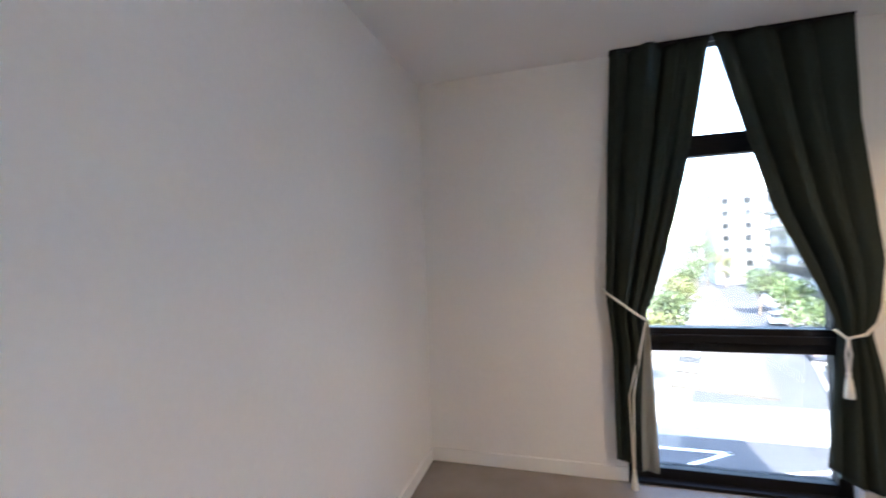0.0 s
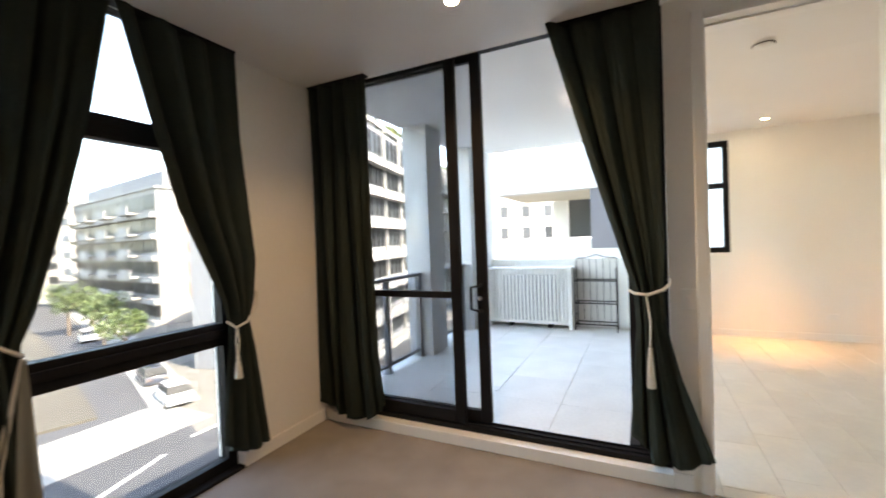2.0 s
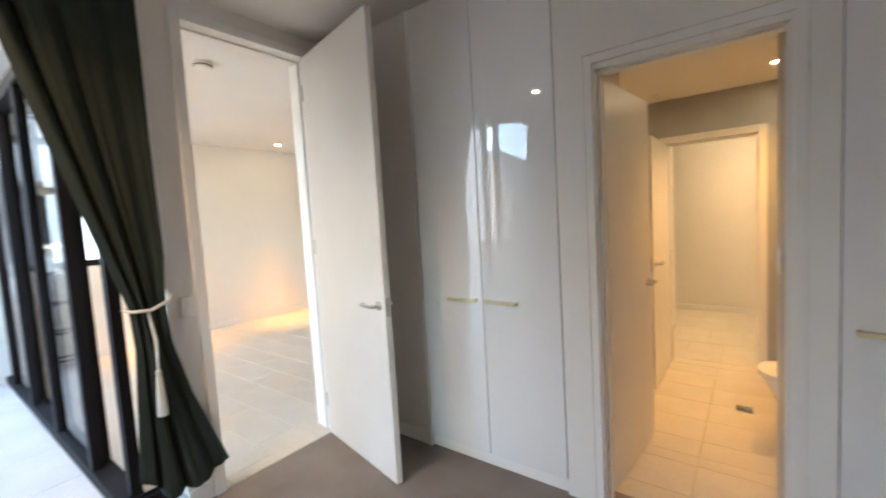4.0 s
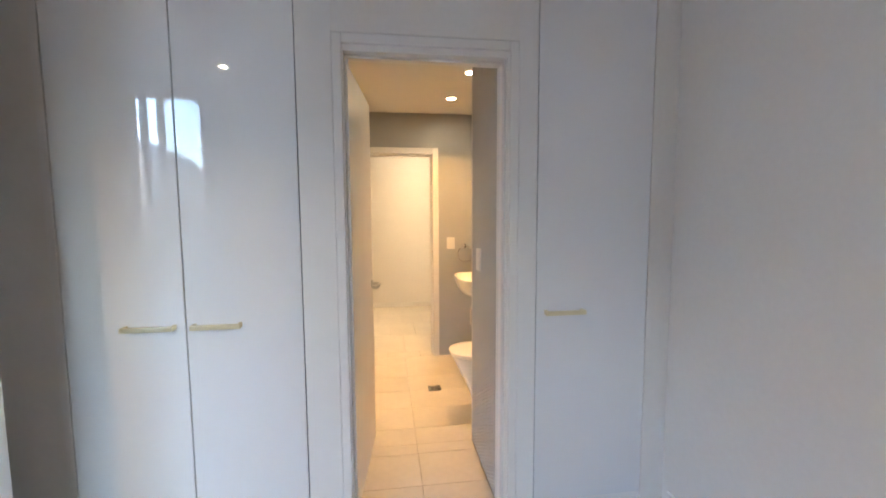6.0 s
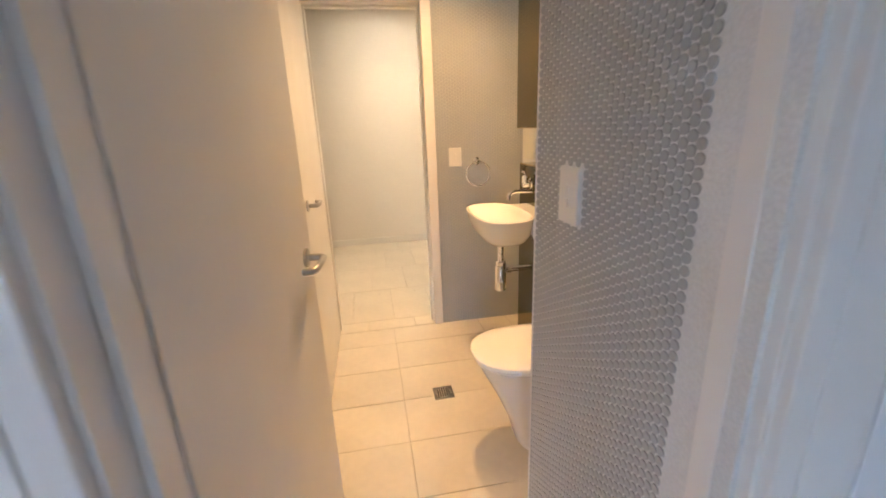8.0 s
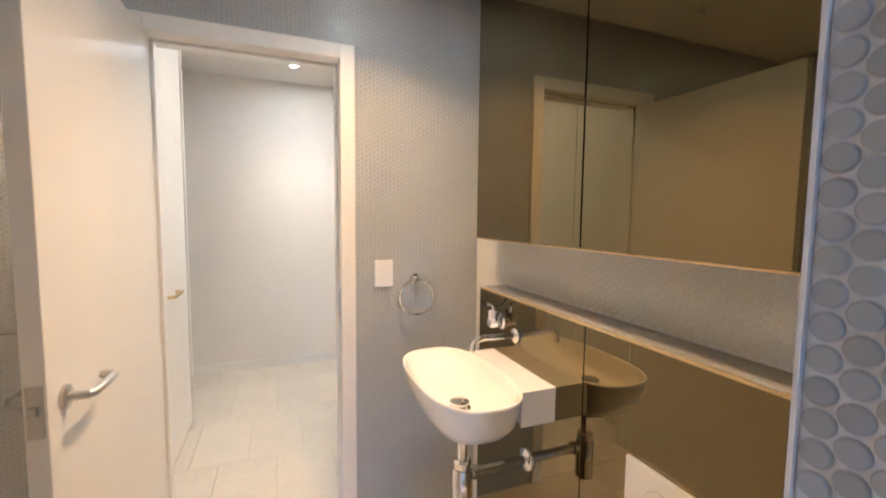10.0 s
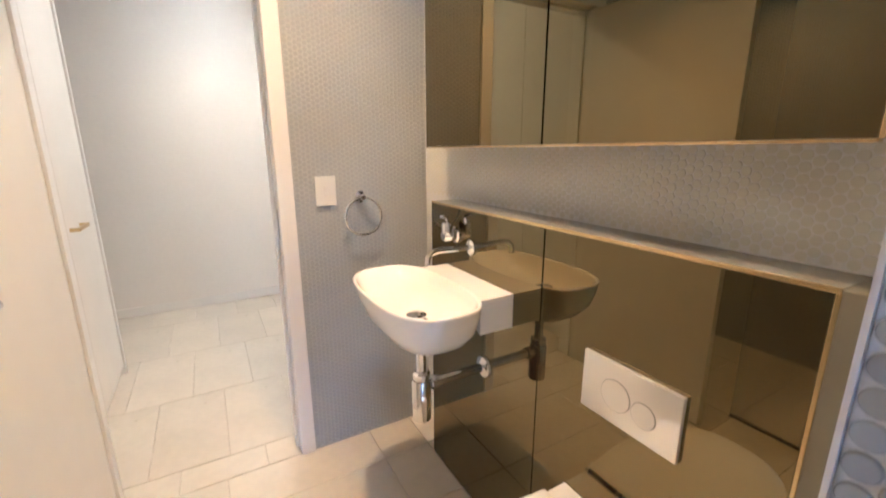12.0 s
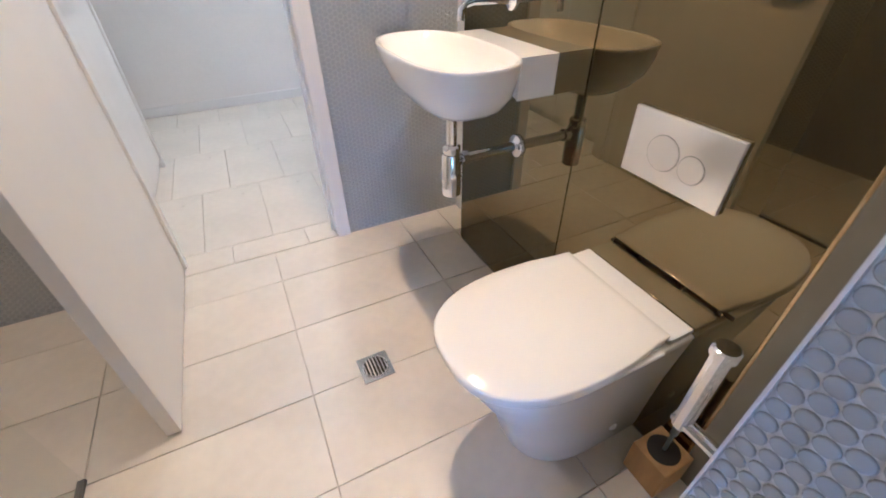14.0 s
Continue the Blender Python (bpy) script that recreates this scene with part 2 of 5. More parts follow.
def tube(bm, points, r, n=10, closed=False):
    pts = [Vector(p) for p in points]
    rings = []
    up = Vector((0.13, 0.21, 0.97))
    for i, p in enumerate(pts):
        a, b = (pts[i - 1], pts[(i + 1) % len(pts)]) if closed else (pts[max(i - 1, 0)], pts[min(i + 1, len(pts) - 1)])
        d = (b - a).normalized()
        if abs(d.dot(up)) > 0.95:
            up = Vector((0.97, 0.21, 0.13))
        s = d.cross(up).normalized()
        u = s.cross(d)
        rings.append([bm.verts.new(p + r * (math.cos(t) * s + math.sin(t) * u)) for t in (2 * math.pi * k / n for k in range(n))])
    pairs = list(zip(rings, rings[1:])) + ([(rings[-1], rings[0])] if closed else [])
    for a, b in pairs:
        for k in range(n):
            bm.faces.new((a[k], a[(k + 1) % n], b[(k + 1) % n], b[k]))
    if not closed:
        bm.faces.new(rings[0][::-1]), bm.faces.new(rings[-1])
    return bm


def loft(bm, sections, cap0=True, cap1=True):
    rings = [[bm.verts.new(p) for p in sec] for sec in sections]
    n = len(rings[0])
    for a, b in zip(rings, rings[1:]):
        for k in range(n):
            bm.faces.new((a[k], a[(k + 1) % n], b[(k + 1) % n], b[k]))
    if cap0:
        bm.faces.new(rings[0][::-1])
    if cap1:
        bm.faces.new(rings[-1])
    return bm


def mesh_of(name, bm, material, smooth=None):
    bmesh.ops.recalc_face_normals(bm, faces=bm.faces)
    me = bpy.data.meshes.new(name)
    bm.to_mesh(me)
    bm.free()
    me.materials.append(material)
    if smooth is not None:
        me.set_sharp_from_angle(angle=radians(smooth))
        for p in me.polygons:
            p.use_smooth = True
    return me


def part(name, bm, material, parent=None, label="", smooth=None):
    ob = new(name, mesh_of(name, bm, material, smooth))
    ob.parent = parent
    if label:
        tagged(ob, label)
    return ob


def thing(name, label, category, group="", kind="", at=(0, 0, 0)):
    ob = new(name)
    ob.empty_display_size = 0.1
    ob.location = at
    return tagged(ob, label, category, group, kind)


def structure(name, bm, material, label, category="", smooth=None):
    return tagged(part(name, bm, material, smooth=smooth), label, category or name.split("_")[0], kind="structure")


def raw_mesh(name, verts, faces, material, smooth=False):
    me = bpy.data.meshes.new(name)
    me.from_pydata(verts, [], faces)
    me.materials.append(material)
    if smooth:
        for p in me.polygons:
            p.use_smooth = True
    me.update()
    return me


# bedroom shell
X0, X1, Y0, Y1, H, HT = -1.08, 2.30, -0.76, 3.04, 2.78, 2.87
structure("floor", boxes((X0 - 0.15, X1, Y0 - 0.14, Y1 + 0.06, -0.2, 0.0)), CARPET, "grey-brown cut-pile carpet of the bedroom", "floor")
structure("ceiling", boxes((X0 - 0.15, X1 + 0.02, Y0 - 0.15, Y1 + 0.02, H, H + 0.15)), CEIL, "plain white plasterboard bedroom ceiling", "ceiling")
structure("wall_west", boxes((X0 - 0.15, X0, Y0 - 0.14, Y1 + 0.24, 0, H)), PAINT, "plain off-white painted bedroom wall", "wall")
structure("wall_north", boxes((X0, 0.27, Y1, Y1 + 0.24, 0, H), (1.48, X1 + 0.2, Y1, Y1 + 0.24, 0, H), (X0, X1 + 0.2, Y1 + 0.021, Y1 + 0.24, HT, 3.2)), PAINT, "off-white wall round a floor-to-ceiling window", "wall")
structure("wall_east", boxes((X1 + 0.021, X1 + 0.2, -0.91, Y1 + 0.02, HT, 3.2), (X1, X1 + 0.2, 3.0, Y1, 0, H), (X1, X1 + 0.2, 0.26, 0.44, 0, H), (X1, X1 + 0.2, -0.91, -0.56, 0, H),
                             (X1, X1 + 0.2, -0.56, 0.26, 2.66, H), (X1, X1 + 0.2, 0.44, 3.0, -0.2, 0.075)), PAINT, "off-white wall with sliding door and doorway", "wall")
structure("wall_south", boxes((-0.315, 0.49, -0.90, -0.765, 2.19, H), (1.57, X1, -0.90, -0.76, 0, H)), PAINT, "off-white wall over the bathroom doorway", "wall")
structure("wall_wardrobe_1", boxes((0.49, 1.57, -1.44, -0.785, 0, H)), PAINT, "off-white wardrobe recess beside the bathroom", "wall")
structure("wall_wardrobe_2", boxes((-0.88, -0.254, -1.460, -0.785, 0, H), (-1.08, -0.88, -1.460, -0.785, 0, H)), GROUT, "wardrobe recess wall with tiled bathroom side", "wall")
structure("floor_bath_base", boxes((-1.1, 2.2, -5.6, -0.90, -0.2, -0.012)), TILEGROUT, "grouted screed under the bathroom and hall tiles", "floor")

# skirting, butt end to end
sk = 0.095
for n, row in enumerate([(X0, X0 + 0.016, -0.70, Y1 - 0.002, 0.001, sk), (X0 + 0.018, 0.26, Y1 - 0.016, Y1 + 0.002, 0.001, sk), (1.49, X1 - 0.02, Y1 - 0.016, Y1 + 0.002, 0.001, sk),
                         (X1 - 0.016, X1 + 0.001, 2.97, Y1 - 0.018, 0.001, sk), (X1 - 0.016, X1 + 0.001, 0.335, 0.435, 0.001, sk), (1.575, X1 - 0.02, Y0 - 0.001, Y0 + 0.016, 0.001, sk)]):
    structure("baseboard_%d" % (n + 1), box(bmesh.new(), *row, bevel=0.003), TRIM, "low white painted skirting board", "baseboard")
structure("trim_sill", box(bmesh.new(), X1 - 0.022, X1 + 0.06, 0.44, 2.965, 0.001, 0.082, bevel=0.004), TRIM, "white painted timber sill under the sliding door", "trim")

# window in the north wall
win = thing("window_1", "tall black aluminium window from floor to ceiling", "window", kind="structure")
wx0, wx1, wy0, wy1 = 0.27, 1.48, Y1 + 0.05, Y1 + 0.13
for row in [(wx0, wx0 + 0.065, wy0, wy1, 0.0, HT), (wx1 - 0.065, wx1, wy0, wy1, 0.0, HT)]:
    part("jamb", box(bmesh.new(), *row, bevel=0.003), BLACK, win)
for z0, z1, name in [(0.0, 0.085, "bottom_rail"), (0.845, 0.995, "transom"), (2.085, 2.215, "transom"), (2.79, HT, "head")]:
    part(name, box(bmesh.new(), wx0 + 0.066, wx1 - 0.066, wy0 - 0.004, wy1 + 0.004, z0, z1, bevel=0.003), BLACK, win)
part("ledge", box(bmesh.new(), wx0 + 0.066, wx1 - 0.066, wy0 - 0.03, wy0 - 0.005, 0.905, 0.955, bevel=0.004), BLACK, win)
part("track", box(bmesh.new(), wx0, wx1, Y1 - 0.02, wy0 - 0.005, 0.001, 0.022, bevel=0.002), BLACK, win)
for z0, z1 in [(0.085, 0.845), (0.995, 2.085), (2.215, 2.79)]:
    p = part("pane", boxes((wx0 + 0.066, wx1 - 0.066, wy0 + 0.04, wy0 + 0.046, z0, z1)), GREYPANE, win)
    p.visible_shadow = False

# sliding door in the east wall, drawn open behind its fixed half
sd = thing("sliding_door_1", "black aluminium sliding glass door standing half open", "sliding door", kind="structure")
sx0, sx1 = X1 + 0.06, X1 + 0.19
part("sill_frame", box(bmesh.new(), sx0, sx1, 0.44, 3.0, 0.075, 0.115, bevel=0.003), BLACK, sd)
part("track", boxes((sx0 + 0.03, sx0 + 0.036, 0.50, 2.94, 0.115, 0.128), (sx0 + 0.09, sx0 + 0.096, 0.50, 2.94, 0.115, 0.128)), BLACK, sd)
part("head", box(bmesh.new(), sx0, sx1, 0.44, 3.0, 2.83, HT, bevel=0.003), BLACK, sd)
part("jamb", box(bmesh.new(), sx0, sx1, 0.44, 0.49, 0.115, 2.83, bevel=0.003), BLACK, sd)
part("jamb", box(bmesh.new(), sx0, sx1, 2.95, 3.0, 0.115, 2.83, bevel=0.003), BLACK, sd)
fx0, fx1, gx0, gx1 = sx0 + 0.008, sx0 + 0.052, sx0 + 0.068, sx0 + 0.112


def sash(x0, x1, y0, y1, stiles, rail):
    s = thing("sash", "", "")
    s.parent = sd
    for a, b in stiles:
        part("stile", box(bmesh.new(), x0, x1, a, b, 0.13, 2.825, bevel=0.003), BLACK, s)
    part("rail", box(bmesh.new(), x0, x1, y0, y1, 0.13, 0.215, bevel=0.003), BLACK, s)
    part("rail", box(bmesh.new(), x0, x1, y0, y1, 2.775, 2.825, bevel=0.003), BLACK, s)
    if rail:
        part("rail", box(bmesh.new(), x0, x1, y0, y1, 1.052, 1.102, bevel=0.003), BLACK, s)
    g = part("pane", boxes(((x0 + x1) / 2 - 0.003, (x0 + x1) / 2 + 0.003, y0, y1, 0.215, 2.775)), TINTED, s)
    g.visible_shadow = False
    return s


sash(fx0, fx1, 1.855, 2.94, [(1.775, 1.854), (2.90, 2.949)], True)
moving = sash(gx0, gx1, 1.675, 2.88, [(1.595, 1.674), (2.881, 2.94)], False)
hb = bmesh.new()
tube(hb, [(gx0 - 0.004, 1.635, 0.96), (gx0 - 0.045, 1.64, 0.965), (gx0 - 0.05, 1.70, 0.975), (gx0 - 0.05, 1.70, 1.135), (gx0 - 0.045, 1.64, 1.145), (gx0 - 0.004, 1.635, 1.15)], 0.011, 10)
part("handle", hb, BLACK, moving, "black pull handle with a latch", smooth=50)
part("latch", lathe(bmesh.new(), [(0.014, 0), (0.014, 0.02), (0.008, 0.03)], 14, (gx0 - 0.001, 1.648, 1.05), Euler((0, radians(-90), 0)).to_matrix().to_4x4()), STEEL, moving, "round steel latch", smooth=40)


# doors
def lever(parent, at, turn, flip=1):
    """Rose and lever on a door leaf; local x runs along the lever, z out of the leaf."""
    m = Matrix.Translation(at) @ turn
    bm = bmesh.new()
    lathe(bm, [(0.026, 0.0), (0.026, 0.007), (0.022, 0.009), (0.010, 0.009), (0.010, 0.045), (0.008, 0.048)], 24, (0, 0, 0), m)
    rose = part("rose", bm, STEEL, parent, "round satin steel rose", smooth=40)
    bm = bmesh.new()
    tube(bm, [m @ Vector(p) for p in ((0, 0, 0.03), (0, 0, 0.042), (flip * 0.006, 0, 0.05), (flip * 0.06, 0, 0.052), (flip * 0.115, 0, 0.050), (flip * 0.122, 0, 0.044), (flip * 0.124, 0, 0.022))], 0.009, 12)
    part("lever", bm, STEEL, parent, "satin steel lever handle", smooth=50)


def leaf_door(name, label, hinge, angle, width, height, side, hinges=(0.2, 1.9), z0=0.008):
    """A door leaf from its hinge along local x; side: which of its faces lies at local y 0."""
    d = thing(name, label, "door", kind="structure", at=hinge)
    d.rotation_euler = (0, 0, radians(angle))
    y0, y1 = (0, 0.038) if side > 0 else (-0.038, 0)
    part("leaf", box(bmesh.new(), 0.003, width, y0, y1, z0, height, bevel=0.002), DOORPAINT, d)
    out = Euler((radians(-90), 0, 0)).to_matrix().to_4x4()
    inn = Euler((radians(90), 0, 0)).to_matrix().to_4x4()
    lever(d, (width - 0.065, y1, 1.03), out, -1)
    lever(d, (width - 0.065, y0, 1.03), inn, -1)
    part("latch_plate", box(bmesh.new(), width - 0.0005, width + 0.002, y0 + 0.005, y1 - 0.005, 0.975, 1.08, bevel=0.0008), STEEL, d, "satin steel latch plate")
    part("latch_bolt", box(bmesh.new(), width + 0.0022, width + 0.012, y0 + 0.013, y1 - 0.013, 1.022, 1.042, bevel=0.002), STEEL, d)
    for z in hinges:
        part("hinge", lathe(bmesh.new(), [(0.007, 0), (0.007, 0.1)], 12, (0.0, y0 if side < 0 else y1, z)), STEEL, d, "satin steel hinge", smooth=40)
    return d


def casing(name, label, x0, x1, y, z1, width, depth, axis="x", sign=1, gap=0.02):
    """Architrave round an opening, in a wall along axis; y is the wall face and sign the way that it stands proud."""
    c = thing(name, label, "door frame", kind="structure")
    rows = [(x0 - width, x0, 0, z1 + width), (x1, x1 + width, 0, z1 + width), (x0, x1, z1, z1 + width)]
    for a, b, za, zb in rows:
        lo, hi = sorted((y - 0.004 * sign, y + depth * sign))
        r = (a, b, lo, hi, za, zb) if axis == "x" else (lo, hi, a, b, za, zb)
        part("architrave", box(bmesh.new(), *r, bevel=0.004), TRIM, c)
    return c


def lining(parent, x0, x1, y0, y1, z1, axis="x", t=0.022):
    for a, b, za, zb in [(x0, x0 + t, 0, z1), (x1 - t, x1, 0, z1), (x0 + t, x1 - t, z1 - t, z1)]:
        r = (a, b, y0, y1, za, zb) if axis == "x" else (y0, y1, a, b, za, zb)
        part("lining", box(bmesh.new(), *r, bevel=0.002), TRIM, parent)
    # stop bead
    m = (y0 + y1) / 2
    for a, b, za, zb in [(x0 + t, x0 + t + 0.012, 0, z1 - t), (x1 - t - 0.012, x1 - t, 0, z1 - t), (x0 + t + 0.012, x1 - t - 0.012, z1 - t - 0.012, z1 - t)]:
        r = (a, b, m - 0.02, m + 0.02, za, zb) if axis == "x" else (m - 0.02, m + 0.02, a, b, za, zb)
        part("stop", box(bmesh.new(), *r, bevel=0.002), TRIM, parent)


c1 = casing("door_frame_1", "white painted frame of the bedroom doorway", -0.545, 0.245, X1, 2.635, 0.055, 0.014, "y", -1)
lining(c1, -0.56, 0.26, X1 + 0.002, X1 + 0.198, 2.66, "y")
leaf_door("door_1", "tall white flush bedroom door standing open", (X1 - 0.004, -0.535, 0), 180 - 12.5, 0.86, 2.628, -1, hinges=(0.2, 1.3, 2.35))
c2 = casing("door_frame_2", "white painted frame of the bathroom doorway", -0.272, 0.45, -0.765, 2.172, 0.040, 0.016, "x", 1)
lining(c2, -0.308, 0.488, -0.899, -0.766, 2.19, "x", t=0.045)
leaf_door("door_2", "white flush bathroom door standing open inwards", (0.438, -0.885, 0), -90 - 5.5, 0.72, 2.135, 1, hinges=(0.2, 1.83))

part("strike_plate", box(bmesh.new(), -0.2632, -0.2615, -0.885, -0.855, 0.98, 1.10, bevel=0.0006), STEEL, c2, "steel strike plate")
part("strike_plate", box(bmesh.new(), X1 + 0.01, X1 + 0.04, 0.2365, 0.2385, 0.98, 1.10, bevel=0.0006), STEEL, c1, "steel strike plate")

# wardrobes
def wardrobe(label, x0, x1, splits, handles, group):
    w = thing("wardrobe", label, "wardrobe", group)
    edges = [x0, *splits, x1]
    part("kick", boxes((x0, x1, -0.783, -0.770, 0.0, 0.075)), TRIM, w, "white kickboard")
    for a, b in zip(edges, edges[1:]):
        d = part("door", box(bmesh.new(), a + 0.0028, b - 0.0028, -0.768, -0.745, 0.08, 2.772, bevel=0.0015), GLOSSWHITE, w, "glossy white lacquered door")
        for h0, h1 in handles:
            if a < (h0 + h1) / 2 < b:
                bm = bmesh.new()
                box(bm, h0, h1, -0.718, -0.706, 0.998, 1.018, bevel=0.0015)
                for q in (h0 + 0.001, h1 - 0.013):
                    box(bm, q, q + 0.012, -0.7455, -0.717, 0.998, 1.018, bevel=0.0012)
                part("handle", bm, BRASS, d, "champagne metal bar handle")
    # Dark sheet stands for the shade seen through the door gaps.
    part("back", boxes((x0, x1, -0.784, -0.7835, 0.076, 2.772)), DARK, w)
    return w


wardrobe("built-in wardrobe with two glossy white doors and bar handles", 0.635, 1.555, [1.103], [(1.138, 1.335), (0.882, 1.075)], "built-in wardrobes")
wardrobe("narrow built-in wardrobe with one glossy white door", -0.955, -0.40, [], [(-0.63, -0.44)], "built-in wardrobes")
structure("trim_filler_1", boxes((0.4905, 0.6335, -0.784, -0.747, 0, H)), TRIM, "white filler panel between wardrobe and bathroom door", "panel")
structure("trim_filler_2", boxes((-0.3985, -0.3125, -0.784, -0.747, 0, H)), TRIM, "white filler panel beside the bathroom door", "panel")
structure("trim_filler_3", boxes((-1.079, -0.9565, -0.784, -0.747, 0, H)), PAINT, "off-white wall end beside the narrow wardrobe", "panel")
structure("trim_filler_4", boxes((1.5565, 1.585, -0.784, -0.742, 0, H)), TRIM, "white end panel of the wardrobe", "panel")
structure("trim_filler_5", boxes((-0.312, 0.490, -0.7645, -0.747, 2.2125, H)), PAINT, "off-white wall over the bathroom doorway", "panel")


# curtains
def curtain(name, label, axis, base, rows, folds, hem, group, seed, amp=0.066, nu=200, nv=70):
    """A gathered curtain. rows: height, first edge, second edge along the wall; hem: height of the hem from first to second edge."""
    rng = np.random.RandomState(seed)
    rows = sorted(rows)
    zs, a, b = (np.array([r[k] for r in rows]) for k in range(3))
    ph = rng.uniform(0, 6.28, 4)
    verts, faces = [], []
    top = zs[-1]
    widest = np.abs(b - a).max()
    for j in range(nv + 1):
        f = j / nv
        for i in range(nu + 1):
            u = i / nu
            bottom = np.interp(u, np.linspace(0, 1, len(hem)), hem) + 0.006 * math.sin(folds * 6.28 * u)
            z = bottom + (top - bottom) * f
            ea, eb = np.interp(z, zs, a), np.interp(z, zs, b)
            w = abs(eb - ea)
            uu = u + math.sin(3.1416 * u) * (0.085 * math.sin(9 * u + ph[0] + 1.7 * f) + 0.02 * math.sin(19 * u + ph[1] - 2 * f))
            tight = 0.35 + 0.65 * w / widest
            wave = (folds + 0.4) * 6.283 * uu + ph[2] + 0.9 * math.sin(2.6 * u * folds + ph[0]) * math.sin(2.1 * f + ph[3])
            deep = 0.6 + 0.4 * math.sin(5.3 * u + ph[1] + 1.4 * f)
            groove = abs(math.sin(wave / 2 + 0.5 * math.sin(1.3 * f + ph[3]))) ** 0.55
            d = amp * tight * (deep * (1.15 - 2.1 * groove) + 0.10 * math.sin(2.0 * wave + 2.2 * f) + 0.20 * math.sin(3.1 * folds * uu + 4 * f + ph[1]))
            along = ea + (eb - ea) * uu + 0.004 * math.sin(folds * 6.283 * uu + 1.2)
            verts.append((along, base + d, z) if axis == "x" else (base + d, along, z))
    for j in range(nv):
        for i in range(nu):
            k = j * (nu + 1) + i
            faces.append((k, k + 1, k + nu + 2, k + nu + 1))
    c = thing(name, label, "curtain", group)
    cloth = new("cloth", raw_mesh("cloth", verts, faces, CURTAIN, True))
    cloth.parent = c
    s = cloth.modifiers.new("thickness", "SOLIDIFY")
    s.thickness = 0.004
    lo, hi = (min(a[-1], b[-1]), max(a[-1], b[-1]))
    r = (lo, hi, base - 0.038, base + 0.034, top - 0.010, top + 0.0025) if axis == "x" else (base - 0.038, base + 0.034, lo, hi, top - 0.010, top + 0.0025)
    part("heading_rail", boxes(r), BLACK, c)
    return c


def tieback(c, loop, tassel_at, length, cord_from):
    """Rope loop round the gathered cloth, with a tassel on its end."""
    t = part("tieback", tube(bmesh.new(), loop, 0.0085, 8), ROPE, c, "cream rope tieback", smooth=60)
    x, y, z = tassel_at
    bm = bmesh.new()
    for s in (-1, 1):
        tube(bm, [cord_from, (x + s * 0.012, y - 0.004, (z + cord_from[2]) / 2), (x + s * 0.004, y, z)], 0.0055, 6)
    part("cord", bm, ROPE, t, smooth=60)
    part("tassel", lathe(bmesh.new(), [(0.004, 0), (0.011, -0.006), (0.013, -0.02), (0.009, -0.03), (0.013, -0.04), (0.019, -length * 0.55), (0.024, -length + 0.004), (0.021, -length)], 20, (x, y, z)), ROPE, t, "cream silk tassel", smooth=60)


G = "dark green curtains"
ca = curtain("curtain", "dark green curtain tied back beside the tall window", "x", 2.99,
             [(2.777, .24, .797), (2.2, .205, .693), (1.73, .185, .585), (1.24, .160, .45), (1.10, .172, .392), (0.9, .19, .405), (0.1, .19, .425)], 3, (.165, .12), G, 3)
tieback(ca, [(.150, 3.055, 1.27), (.150, 3.0, 1.25), (.165, 2.948, 1.235), (.25, 2.938, 1.17), (.34, 2.945, 1.10), (.395, 2.965, 1.06), (.405, 3.0, 1.06)], (.29, 2.95, 0.13), .13, (.392, 2.97, 1.05))
bm = bmesh.new()
cols = []
for q in range(25):
    f = q / 24
    z, w0, w1 = .125 + .92 * f, .335 + .055 * f ** 2, .432 - .025 * f ** 1.5
    cols.append([bm.verts.new((w0 + (w1 - w0) * u / 10, 2.938 + .030 * f - .012 * math.sin(2.6 + u * .62) * (1.15 - f), z)) for u in range(11)])
for lo, hi in zip(cols, cols[1:]):
    for u in range(10):
        bm.faces.new((lo[u], lo[u + 1], hi[u + 1], hi[u]))
lining_cloth = part("lining", bm, LINING, ca, "pale grey lining turned outwards", smooth=80)
lining_cloth.modifiers.new("thickness", "SOLIDIFY").thickness = 0.002
cb = curtain("curtain", "dark green curtain tied back with a cream tassel", "x", 2.99,
             [(2.777, .803, 1.505), (2.2, .956, 1.515), (1.72, 1.087, 1.565), (1.4, 1.228, 1.60), (1.14, 1.34, 1.575), (1.0, 1.378, 1.535), (.8, 1.36, 1.575), (.1, 1.298, 1.668)], 3, (.23, .125, .115), G, 5)
tieback(cb, [(1.62, 3.055, 1.20), (1.60, 2.98, 1.17), (1.56, 2.938, 1.09), (1.48, 2.93, 1.00), (1.40, 2.938, .975), (1.36, 2.975, 1.02)], (1.392, 2.925, .80), .15, (1.40, 2.93, .985))
curtain("curtain", "dark green curtain hanging loose at the sliding door", "y", 2.25,
             [(2.777, 3.02, 2.455), (1.62, 3.02, 2.46), (.66, 3.03, 2.43), (.1, 3.035, 2.365)], 4, (.17, .09, .085, .235), G, 7, amp=0.056)
cd = curtain("curtain", "dark green curtain tied back at the sliding door", "y", 2.25,
             [(2.777, 1.067, .452), (1.96, .853, .462), (1.385, .690, .455), (1.16, .622, .468), (.95, .61, .455), (.66, .63, .388), (.15, .665, .215)], 3, (.30, .15, .155, .215), G, 11)
tieback(cd, [(2.315, .435, 1.215), (2.24, .44, 1.19), (2.20, .47, 1.165), (2.188, .55, 1.135), (2.20, .62, 1.14), (2.25, .645, 1.15)], (2.195, .545, .84), .235, (2.19, .56, 1.13))

# small bedroom fittings
dl = thing("downlight", "round white recessed ceiling downlight, lit", "downlight", "downlights")


